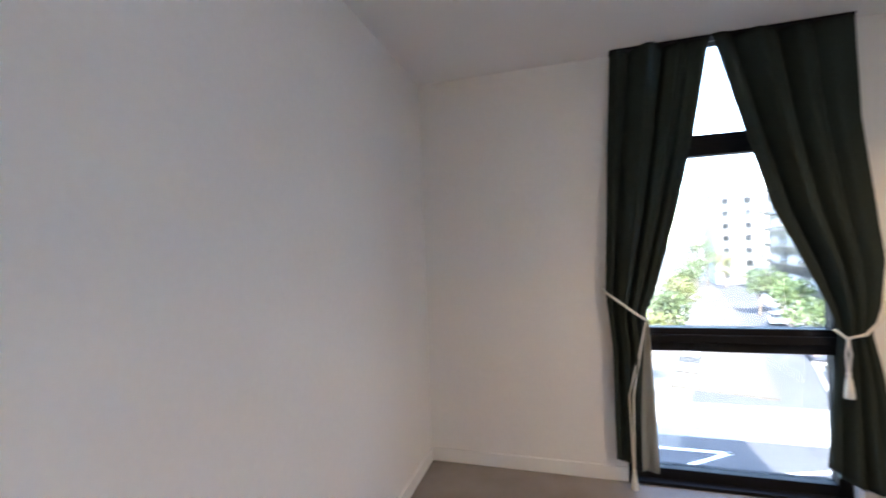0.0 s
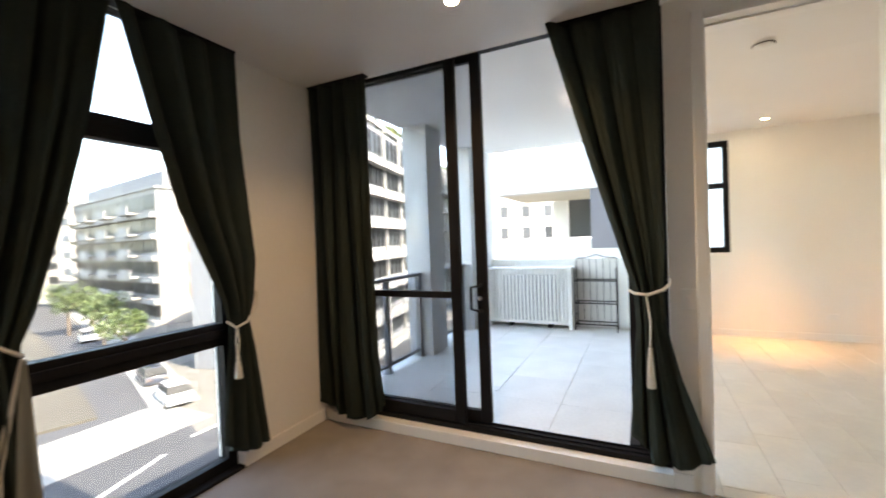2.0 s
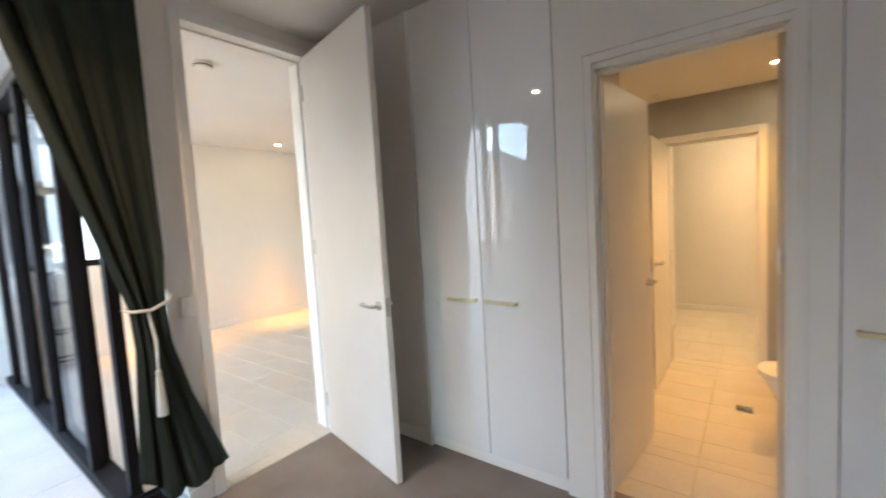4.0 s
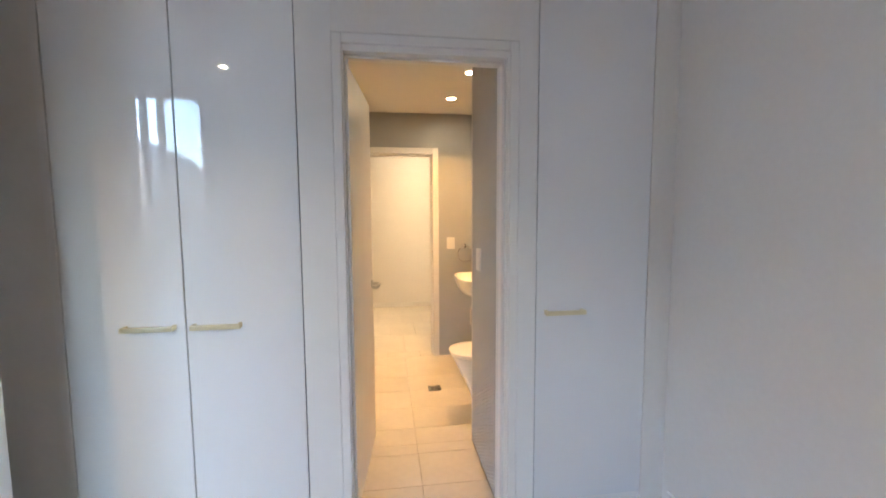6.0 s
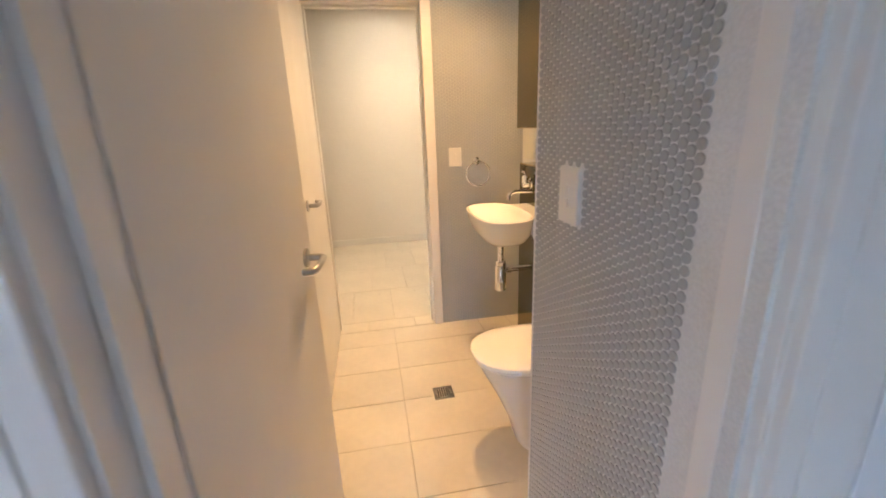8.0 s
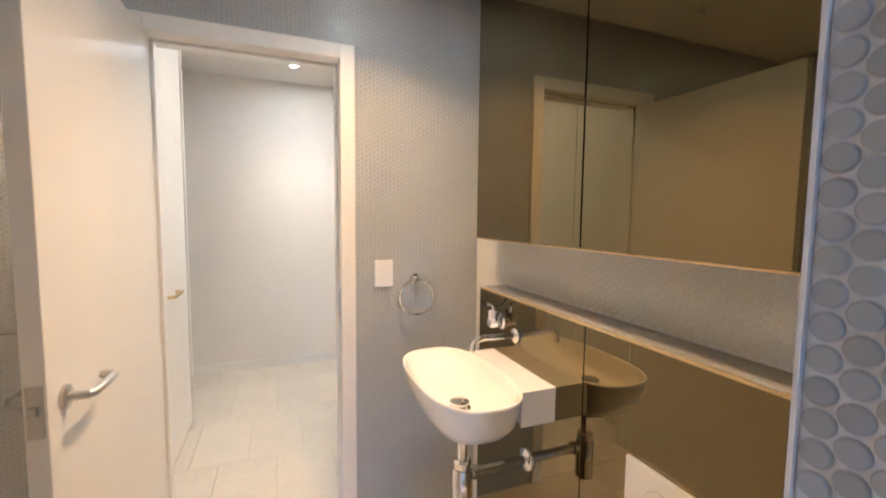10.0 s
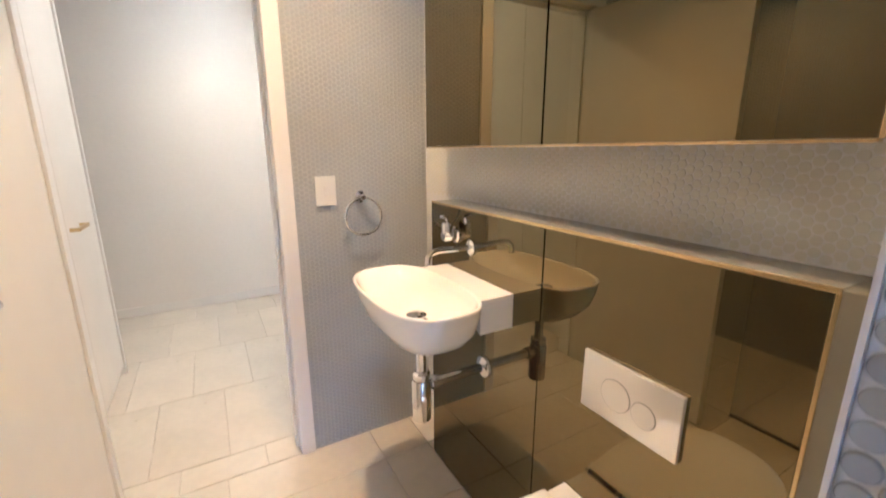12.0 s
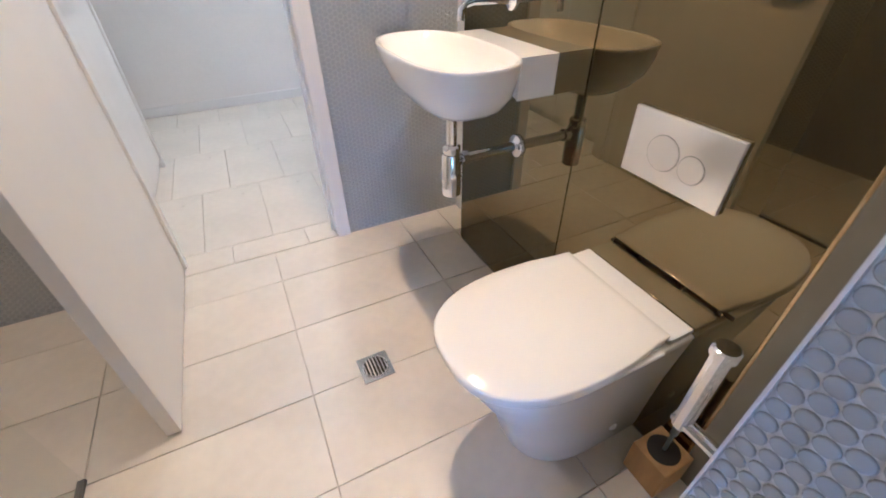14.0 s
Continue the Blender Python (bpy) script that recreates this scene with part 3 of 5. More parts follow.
def downlight(ob, x, y, z, glow, r=0.034):
    part("rim", lathe(bmesh.new(), [(r + 0.012, 0.0), (r + 0.012, -0.004), (r + 0.004, -0.007), (r, -0.005), (r, 0.0)], 28, (x, y, z)), PLASTIC, ob, smooth=40)
    part("lens", lathe(bmesh.new(), [(r - 0.001, -0.0005), (r - 0.001, -0.0035)], 28, (x, y, z)), glow, ob, "glowing lens")


downlight(dl, 1.69, 1.47, H, WARMGLOW)


def wall_plate(name, label, at, turn, w=0.072, h=0.118, rockers=2):
    p = thing(name, label, "switch" if "switch" in name else "socket", at=at)
    p.rotation_euler = turn
    part("plate", box(bmesh.new(), -w / 2, w / 2, -0.009, 0.001, -h / 2, h / 2, bevel=0.002), PLASTIC, p)
    for k in range(rockers):
        z = (k - (rockers - 1) / 2) * 0.03
        part("rocker", box(bmesh.new(), -0.007, 0.007, -0.013, -0.0085, z - 0.010, z + 0.010, bevel=0.002), PLASTIC, p)
    return p


wall_plate("light_switch", "small white switch plate beside the bedroom door", (X1, 0.345, 1.10), (0, 0, radians(-90)))

# ---------- living room behind the bedroom doorway
LX, LY = 6.5, 0.62
structure("floor_living_base", boxes((X1 + 0.0, LX + 0.2, -4.3, LY, -0.2, -0.012)), TILEGROUT, "grouted screed under the living room tiles", "floor")
structure("ceiling_living", boxes((X1 + 0.2, 3.35, -4.3, LY + 0.1, 2.70, 2.95), (3.35, LX + 0.2, -4.3, LY + 0.1, 2.83, 2.95)), CEIL, "white living room ceiling with a lowered strip", "ceiling")
structure("wall_living_east", boxes((LX, LX + 0.2, -4.3, -0.53, 0, 2.83), (LX, LX + 0.2, -0.53, 0.50, 0, 1.16), (LX, LX + 0.2, -0.53, 0.50, 2.72, 2.83), (LX, LX + 0.2, 0.50, 0.70, 0, 2.83)), PAINT, "cream painted living room wall", "wall")
structure("wall_living_south", boxes((X1 + 0.2, LX, -4.5, -4.3, 0, 2.95)), PAINT, "cream painted living room wall", "wall")
structure("wall_living_west", boxes((X1, X1 + 0.2, -4.5, -0.911, 0, 2.95)), PAINT, "cream painted living room wall", "wall")
structure("baseboard_living", box(bmesh.new(), LX - 0.016, LX - 0.001, -4.29, 0.5, 0.0, 0.09, bevel=0.003), TRIM, "low white skirting board", "baseboard")
lw = thing("window_2", "black framed window above a low wall in the living room", "window", kind="structure")
for r in [(LX + 0.03, LX + 0.1, -0.53, -0.46, 1.16, 2.72), (LX + 0.03, LX + 0.1, 0.43, 0.50, 1.16, 2.72), (LX + 0.03, LX + 0.1, -0.46, 0.43, 1.16, 1.24), (LX + 0.03, LX + 0.1, -0.46, 0.43, 2.64, 2.72), (LX + 0.03, LX + 0.1, -0.46, 0.43, 2.06, 2.14)]:
    part("frame_bar", box(bmesh.new(), *r, bevel=0.003), BLACK, lw)
p = part("pane", boxes((LX + 0.06, LX + 0.066, -0.46, 0.43, 1.24, 2.64)), PANE, lw)
p.visible_shadow = False
for x, y, z in [(5.95, -2.58, 2.83), (5.95, -0.82, 2.83)]:
    d = thing("downlight", "round white recessed ceiling downlight, lit", "downlight", "downlights")
    downlight(d, x, y, z, WARMGLOW)
sm = thing("smoke_detector", "round white smoke detector on the ceiling", "smoke detector")
part("body", lathe(bmesh.new(), [(0.062, 0), (0.062, -0.02), (0.055, -0.036), (0.03, -0.044), (0.012, -0.046)], 30, (2.98, -0.17, 2.70)), PLASTIC, sm, smooth=45)
part("vent_ring", lathe(bmesh.new(), [(0.0635, -0.021), (0.0635, -0.025), (0.060, -0.028)], 30, (2.98, -0.17, 2.70)), DARK, sm)
wall_plate("wall_socket", "small white socket low on the cream wall", (LX, -1.60, 0.31), (0, 0, radians(-90)), w=0.115, h=0.072, rockers=0)

# ---------- balcony
BZ = 0.03
structure("floor_balcony_base", boxes((X1 + 0.2, 6.6, LY, 3.35, -0.25, BZ - 0.012)), TILEGROUT, "concrete slab under the balcony tiles", "floor")
structure("ceiling_balcony", boxes((X1 + 0.2, 6.45, LY - 0.1, 3.35, 2.95, 3.2)), CEIL, "smooth white balcony soffit", "ceiling")
structure("wall_balcony_east", boxes((6.42, 6.58, LY + 0.12, 3.35, -0.25, 1.11)), RENDERW, "white rendered balcony parapet", "wall")
structure("wall_balcony_pier", boxes((6.25, 6.58, LY - 0.0, LY + 0.12, -0.25, 2.95)), RENDERW, "white rendered pier at the balcony corner", "wall")
for n, (x0, x1, y0, y1) in enumerate([(4.20, 4.62, 2.98, 3.32), (5.72, 6.10, 3.02, 3.34), (6.16, 6.58, 2.94, 3.35)]):
    structure("column_%d" % (n + 1), box(bmesh.new(), x0, x1, y0, y1, -0.25, 2.95, bevel=0.006), COLUMNGREY, "rendered pale grey balcony column", "column")


def railing(label, x0, x1, y, posts):
    r = thing("railing", label, "railing", "balcony railings")
    part("handrail", box(bmesh.new(), x0, x1, y - 0.04, y + 0.04, 1.05, 1.085, bevel=0.004), DARKPANEL, r)
    part("bottom_rail", box(bmesh.new(), x0, x1, y - 0.02, y + 0.02, 0.10, 0.135, bevel=0.003), DARKPANEL, r)
    for x in posts:
        part("post", box(bmesh.new(), x - 0.025, x + 0.025, y - 0.03, y + 0.03, BZ, 1.05, bevel=0.003), DARKPANEL, r)
        part("foot_plate", box(bmesh.new(), x - 0.05, x + 0.05, y - 0.05, y + 0.05, BZ, BZ + 0.012, bevel=0.002), DARKPANEL, r)
    g = part("pane", boxes((x0 + 0.01, x1 - 0.01, y - 0.004, y + 0.004, 0.135, 1.05)), TINTED, r)
    g.visible_shadow = False


railing("grey metal and glass balcony railing", 2.55, 4.195, 3.14, (2.62, 3.42, 4.15))
railing("short grey metal and glass railing between columns", 4.625, 5.715, 3.18, (4.70, 5.65))

# living room glazing along the balcony
lg = thing("sliding_door_2", "dark framed sliding glazing between balcony and living room", "sliding door", kind="structure")
part("sill_frame", box(bmesh.new(), 2.56, 6.24, LY - 0.06, LY + 0.06, -0.011, 0.09, bevel=0.003), BLACK, lg)
part("head", box(bmesh.new(), 2.56, 6.24, LY - 0.06, LY + 0.06, 2.60, 2.70, bevel=0.003), BLACK, lg)
for k, x in enumerate((2.56, 3.05, 3.12, 3.95, 4.02, 4.85, 4.95, 5.75, 6.16)):
    o = 0.025 if k % 2 else -0.03
    part("stile", box(bmesh.new(), x, x + 0.075, LY + o - 0.025, LY + o + 0.03, 0.09, 2.60, bevel=0.003), BLACK, lg)
for x0, x1, o in [(3.20, 3.95, 0.02), (4.10, 4.85, -0.03), (5.03, 5.75, 0.02), (5.83, 6.16, 0.02)]:
    g = part("pane", boxes((x0, x1, LY + o, LY + o + 0.006, 0.09, 2.60)), TINTED, lg)
    g.visible_shadow = False

# air-conditioner screen
ac = thing("slatted_screen", "white slatted metal screen round an air conditioner", "screen")
for r in [(6.08, 6.12, 1.56, 1.62, BZ, 0.97), (6.08, 6.12, 2.86, 2.92, BZ, 0.97)]:
    part("post", box(bmesh.new(), *r, bevel=0.004), RENDERW, ac)
part("top_rail", box(bmesh.new(), 6.07, 6.13, 1.55, 2.93, 0.97, 1.0, bevel=0.004), RENDERW, ac)
part("bottom_rail", box(bmesh.new(), 6.085, 6.115, 1.62, 2.86, 0.11, 0.15, bevel=0.003), RENDERW, ac)
slat = mesh_of("slat", box(bmesh.new(), -0.016, 0.016, -0.0175, 0.0175, 0.15, 0.97, bevel=0.002, seg=1), RENDERW)
for k in range(21):
    s = new("slat", slat)
    s.parent, s.location = ac, (6.10, 1.650 + k * 0.0592, 0)
part("side_panel", boxes((6.12, 6.41, 1.575, 1.595, BZ, 0.97)), RENDERW, ac)
part("top_panel", boxes((6.13, 6.41, 1.55, 2.92, 0.975, 0.995)), RENDERW, ac)
# Case and grille coloured dark so that the slat gaps read as shade.
au = thing("air_conditioner", "outdoor air conditioner coloured dark for shade behind slats", "air conditioner")
part("case", box(bmesh.new(), 6.20, 6.40, 1.80, 2.70, 0.09, 0.86, bevel=0.02), GREYWALL, au, smooth=40)
part("grille", lathe(bmesh.new(), [(0.25, 0), (0.25, 0.012), (0.22, 0.018), (0.05, 0.018)], 32, (6.198, 2.12, 0.48), Euler((0, radians(-90), 0)).to_matrix().to_4x4()), GREYWALL, au, smooth=40)
for y in (1.9, 2.55):
    part("foot", boxes((6.2, 6.38, y, y + 0.06, BZ, 0.09)), RUBBER, au)

# folding wire rack
rk = thing("wire_rack", "black folding wire rack with three shelves", "rack")
ry0, ry1, rx0, rx1, rt = 0.93, 1.52, 6.12, 6.38, 1.10
for y in (ry0, ry1):
    for x in (rx0, rx1):
        part("leg", tube(bmesh.new(), [(x, y, BZ), (x, y, rt - 0.12 if x == rx0 else rt)], 0.0075, 8), BLACK, rk, smooth=60)
part("arch", tube(bmesh.new(), [(rx1, ry0, rt), (rx1, ry0 + 0.02, rt + 0.02), (rx1, ry0 + 0.15, rt + 0.025), (rx1, (ry0 + ry1) / 2, rt + 0.075), (rx1, ry1 - 0.15, rt + 0.025), (rx1, ry1 - 0.02, rt + 0.02), (rx1, ry1, rt)], 0.009, 8), BLACK, rk, smooth=60)
for z in (0.12, 0.44, 0.78):
    sh = part("shelf", boxes((rx0, rx0 + 0.012, ry0, ry1, z, z + 0.016), (rx1 - 0.012, rx1, ry0, ry1, z, z + 0.016), (rx0 + 0.013, rx1 - 0.013, ry0, ry0 + 0.010, z, z + 0.014), (rx0 + 0.013, rx1 - 0.013, ry1 - 0.010, ry1, z, z + 0.014)), BLACK, rk)
    bm = bmesh.new()
    for k in range(8):
        y = ry0 + 0.05 + k * 0.07
        tube(bm, [(rx0 + 0.01, y, z + 0.012), (rx1 - 0.01, y, z + 0.012)], 0.003, 5)
    part("wires", bm, BLACK, sh)
for k in range(5):
    y = ry0 + 0.1 + k * 0.098
    part("back_wire", tube(bmesh.new(), [(rx1, y, 0.15), (rx1, y, rt)], 0.004, 6), BLACK, rk)
for z0, z1 in [(0.148, 0.25), (0.468, 0.56), (0.808, 0.9)]:
    for y in (ry0, ry1):
        part("side_wire", tube(bmesh.new(), [(rx0, y, z1), (rx1, y, z1)], 0.004, 6), BLACK, rk)

bl = thing("ceiling_light", "round white surface-mounted balcony light", "ceiling light")
part("base", lathe(bmesh.new(), [(0.13, 0), (0.13, -0.03), (0.12, -0.036)], 36, (4.30, 1.11, 2.95)), PLASTIC, bl, smooth=40)
part("diffuser", lathe(bmesh.new(), [(0.118, -0.0365), (0.115, -0.052), (0.095, -0.062), (0.04, -0.067), (0.01, -0.068)], 36, (4.30, 1.11, 2.95)), COOLGLOW, bl, "glowing white diffuser", smooth=50)
bd = thing("floor_drain", "small square grey balcony floor drain", "drain")
part("grate", box(bmesh.new(), 3.32, 3.42, 1.84, 1.94, BZ, BZ + 0.006, bevel=0.002), STEEL, bd)


# ---------- bathroom shell
BX0, BX1, BY, BH = -0.83, 1.65, -3.09, 2.45
structure("ceiling_bath", boxes((BX0 - 0.1, BX1 + 0.1, -3.24, -0.901, BH, BH + 0.12)), CEIL, "white plasterboard bathroom ceiling", "ceiling")
structure("wall_bath_south", boxes((BX0 - 0.15, -0.215, -3.24, BY - 0.003, -0.012, 2.7), (0.502, BX1 + 0.15, -3.24, BY - 0.003, -0.012, 2.7), (-0.215, 0.502, -3.24, BY - 0.003, 2.075, 2.7)), GROUTDIM, "bathroom wall set with grey penny tiles", "wall")
# The paler grout is used here to brighten the niche.
structure("wall_bath_west", boxes((BX0 - 0.15, BX0 - 0.003, -3.09, -1.453, -0.012, 2.5)), GROUT, "bathroom wall set with grey penny tiles", "wall")
structure("wall_bath_east", boxes((BX1 + 0.003, BX1 + 0.15, -3.09, -1.44, -0.012, 2.5)), GROUTDIM, "bathroom wall behind the shower", "wall")
structure("wall_bath_north", boxes((1.571, BX1 + 0.15, -1.439, -0.905, -0.012, 2.5)), GROUTDIM, "bathroom wall beside the shower", "wall")
structure("trim_nib", boxes((-0.2600, -0.2495, -1.4635, -1.4603, -0.012, BH)), TRIM, "white edge trim on the tiled wall corner", "trim")
c3 = casing("door_frame_3", "white painted frame of the hall doorway", -0.188, 0.484, BY + 0.002, 2.055, 0.060, 0.014, "x", 1)
lining(c3, -0.207, 0.501, -3.24, BY + 0.001, 2.073, "x", t=0.02)
part("strike_plate", box(bmesh.new(), -0.1872, -0.1855, -3.13, -3.10, 0.98, 1.10, bevel=0.0008), STEEL, c3, "steel strike plate")
leaf_door("door_3", "white flush hall door standing open into the bathroom", (0.476, -3.095, 0), 90 - 0.3, 0.78, 2.045, -1, hinges=(0.2, 1.8))

# cistern box, ledge and mirrors
MX, MY0, MY1, MZ = -0.712, -2.813, -1.595, 1.132
structure("wall_cistern", boxes((BX0 - 0.002, MX - 0.008, MY0, MY1, -0.01, MZ - 0.014)), LEDGE, "tiled cistern box behind the toilet", "wall")
structure("trim_ledge", box(bmesh.new(), BX0 - 0.002, MX - 0.004, MY0, MY1, MZ - 0.013, MZ, bevel=0.002), LEDGE, "beige tiled ledge over the cistern box", "ledge")
structure("trim_return", box(bmesh.new(), BX0 - 0.002, MX + 0.003, MY1 + 0.0015, -1.461, -0.01, MZ, bevel=0.002), RETURNSHADE, "beige tiled return beside the mirror panel, coloured darker for shade", "trim")
mr = thing("wall_mirror", "bronze tinted mirror panelling with gold edges", "mirror")
for a, b in [(MY0, -2.186), (-2.182, MY1 - 0.006)]:
    part("mirror", box(bmesh.new(), MX - 0.0075, MX, a, b, 0.004, MZ - 0.008, bevel=0.0008), MIRROR, mr)
part("edge_trim", box(bmesh.new(), MX - 0.0038, MX + 0.0012, MY0, MY1, MZ - 0.0075, MZ + 0.001, bevel=0.001), GOLD, mr, "thin gold edge trim")
part("edge_trim", box(bmesh.new(), MX - 0.009, MX + 0.002, MY1 - 0.0055, MY1 + 0.001, 0.004, MZ - 0.008, bevel=0.001), GOLD, mr, "thin gold edge trim")
CX = -0.685
mc = thing("mirror_cabinet", "bronze mirror cabinet with two doors under the ceiling", "cabinet")
part("body", boxes((BX0, CX - 0.022, -2.80, -1.588, 1.338, BH - 0.002)), DARKPANEL, mc)
for a, b in [(-2.80, -2.187), (-2.182, -1.588)]:
    part("door", box(bmesh.new(), CX - 0.02, CX, a, b, 1.336, BH - 0.003, bevel=0.001), MIRROR, mc, "bronze mirror door")
part("edge_trim", box(bmesh.new(), CX - 0.02, CX + 0.002, -1.588 + 0.0005, -1.588 + 0.006, 1.336, BH - 0.003, bevel=0.001), GOLD, mc, "thin gold edge trim")
part("edge_trim", box(bmesh.new(), CX - 0.02, CX + 0.001, -2.80, -1.588, 1.331, 1.3355, bevel=0.0008), GOLD, mc, "thin gold edge trim")
part("knob", lathe(bmesh.new(), [(0.012, 0), (0.012, 0.004)], 16, (MX - 0.001, -2.57, 1.088), Euler((0, radians(90), 0)).to_matrix().to_4x4()), CHROME, mr)

# basin
ba = thing("wall_basin", "white ceramic wall basin with a curved bowl", "basin")


def oval(cx, cy, ax, ay, z, n=64, e=2.6):
    out = []
    for k in range(n):
        t = 2 * math.pi * k / n
        c, s = math.cos(t), math.sin(t)
        out.append(Vector((cx + ax * math.copysign(abs(c) ** (2 / e), c), cy + ay * math.copysign(abs(s) ** (2 / e), s), z)))
    return out


BCX, BCY, BAX, BAY = -.477, -2.510, .149, .275
bm = bmesh.new()
rings = [(-.008, .07, .055, .07, .760), (-.008, .07, .085, .115, .764), (-.006, .05, .108, .165, .782), (-.002, .03, .132, .220, .820), (0, .01, .143, .258, .866), (0, 0, BAX - .001, BAY - .002, .897), (0, 0, BAX, BAY, .904), (0, 0, BAX - .002, BAY - .002, .907),
         (0, 0, BAX - .008, BAY - .008, .907), (0, 0, BAX - .012, BAY - .012, .902), (0, .006, BAX - .020, BAY - .030, .878), (.004, .02, .108, .205, .846), (.010, .045, .080, .14, .830), (.016, .065, .055, .07, .824), (.016, .07, .03, .03, .822)]
loft(bm, [oval(BCX + dx, BCY + dy, ax, ay, z, n=96, e=2.8) for dx, dy, ax, ay, z in rings])
part("bowl", bm, CERAMIC, ba, smooth=70)
front = []
for q in range(25):
    y = -2.692 + q * (.392 / 24)
    front.append((BCX - (BAX - .005) * (1 - abs((y - BCY) / BAY) ** 2.8) ** (1 / 2.8), y))
deck_plan = [(MX + .001, -2.692), *front, (MX + .001, -2.300)]
part("deck", loft(bmesh.new(), [[Vector((x, y, z)) for x, y in deck_plan] for z in (.802, .804, .9045, .9075)]), CERAMIC, ba, smooth=30)
plug = (-.458, -2.440, 0)
waste = part("waste", lathe(bmesh.new(), [(.036, .822), (.036, .827), (.030, .829), (.012, .829), (.012, .838)], 28, plug), CHROME, ba, "chrome waste ring", smooth=40)
part("plug", lathe(bmesh.new(), [(.026, .838), (.031, .841), (.031, .846), (.026, .849), (.004, .850)], 28, plug), CHROME, waste, "raised chrome waste plug", smooth=40)

tp = thing("basin_tap", "chrome wall tap on the mirror panel", "tap")
side = Euler((0, radians(90), 0)).to_matrix().to_4x4()
part("flange", lathe(bmesh.new(), [(.026, 0), (.026, .006), (.02, .010)], 24, (MX, -2.53, 1.003), side), CHROME, tp, smooth=40)
part("spout", tube(bmesh.new(), [(MX + .002, -2.53, 1.003), (MX + .05, -2.53, 1.006), (MX + .13, -2.528, 1.008), (MX + .155, -2.527, 1.003), (MX + .168, -2.526, .99), (MX + .171, -2.526, .965)], .0105, 14), CHROME, tp, smooth=60)
part("flange", lathe(bmesh.new(), [(.03, 0), (.03, .006), (.022, .010), (.020, .05), (.016, .055)], 24, (MX, -2.629, 1.03), side), CHROME, tp, smooth=40)
part("mixer", lathe(bmesh.new(), [(.019, -.006), (.021, 0), (.021, .032), (.017, .038)], 24, (MX + .036, -2.629, 1.04)), CHROME, tp, smooth=40)
part("lever", tube(bmesh.new(), [(MX + .036, -2.629, 1.073), (MX + .04, -2.629, 1.095), (MX + .062, -2.629, 1.099)], .006, 10), CHROME, tp, smooth=60)

tr = thing("bottle_trap", "chrome bottle trap under the basin", "trap")
part("tailpiece", lathe(bmesh.new(), [(.016, .625), (.016, .763)], 20, (-.47, -2.44, 0)), CHROME, tr, smooth=40)
part("collar", lathe(bmesh.new(), [(.026, .628), (.028, .634), (.028, .65), (.022, .656)], 24, (-.47, -2.44, 0)), CHROME, tr, smooth=40)
part("bottle", lathe(bmesh.new(), [(.022, .485), (.03, .49), (.031, .50), (.031, .622), (.027, .627)], 28, (-.47, -2.44, 0)), CHROME, tr, smooth=40)
part("waste_pipe", tube(bmesh.new(), [(-.50, -2.44, .602), (-.52, -2.44, .602), (MX, -2.44, .602)], .016, 16), CHROME, tr, smooth=50)
part("nut", lathe(bmesh.new(), [(.022, 0), (.022, .02)], 8, (-.525, -2.44, .602), side), CHROME, tr)
part("flange", lathe(bmesh.new(), [(.038, 0), (.036, .008), (.018, .018)], 24, (MX, -2.44, .602), side), CHROME, tr, smooth=40)

# toilet
wc = thing("toilet", "white ceramic wall-faced toilet with the lid down", "toilet")


def dshape(xb, xf, cy, w, z, n=40, e=2.5):
    """Flat at the back, round at the front; x grows to the front."""
    pts = [Vector((xb, cy - w / 2, z)), Vector((xb, cy + w / 2, z))]
    L = (xf - xb)
    r = min(L * 0.9, w * 0.72)
    for k in range(n + 1):
        t = math.pi / 2 - math.pi * k / n
        c, s = math.cos(t), math.sin(t)
        pts.append(Vector((xf - r + r * abs(c) ** (2 / e), cy + w / 2 * math.copysign(abs(s) ** (2 / e), s), z)))
    return pts


def lidshape(xb, xf, cy, w, z, n=40, e=2.5):
    """As dshape, but drawn in towards the hinge with soft shoulders."""
    sides = [(xb, .89), (xb + .012, .905), (xb + .045, .918), (xb + .085, .955), (xb + .125, .985)]
    pts = [Vector((x, cy - w / 2 * k, z)) for x, k in reversed(sides)] + [Vector((x, cy + w / 2 * k, z)) for x, k in sides]
    return pts + dshape(xb, xf, cy, w, z, n, e)[2:]


CY = -1.885
bm = bmesh.new()
loft(bm, [dshape(-.711, -.362, CY, .280, .001), dshape(-.711, -.355, CY, .286, .02), dshape(-.711, -.328, CY, .296, .12), dshape(-.711, -.272, CY, .314, .25), dshape(-.711, -.216, CY, .338, .36), dshape(-.711, -.196, CY, .348, .405), dshape(-.711, -.192, CY, .352, .424), dshape(-.711, -.198, CY, .346, .428)])
part("pan", bm, CERAMIC, wc, smooth=55)
part("seat", loft(bmesh.new(), [dshape(-.60, -.182, CY, .368, .4285), dshape(-.60, -.176, CY, .374, .432), dshape(-.60, -.176, CY, .374, .440), dshape(-.60, -.182, CY, .368, .443)]), CERAMIC, wc, "white plastic seat", smooth=50)
part("lid", loft(bmesh.new(), [lidshape(-.604, -.176, CY, .368, .4445), lidshape(-.606, -.170, CY, .38, .448), lidshape(-.629, -.170, CY, .372, .4575), lidshape(-.632, -.172, CY, .370, .4605), lidshape(-.630, -.178, CY, .364, .4625), lidshape(-.61, -.24, CY, .30, .4642)]), CERAMIC, wc, "white plastic lid", smooth=50)
part("deck", box(bmesh.new(), -.7115, -.634, CY - .170, CY + .170, .4285, .444, bevel=.005), CERAMIC, wc, smooth=40)
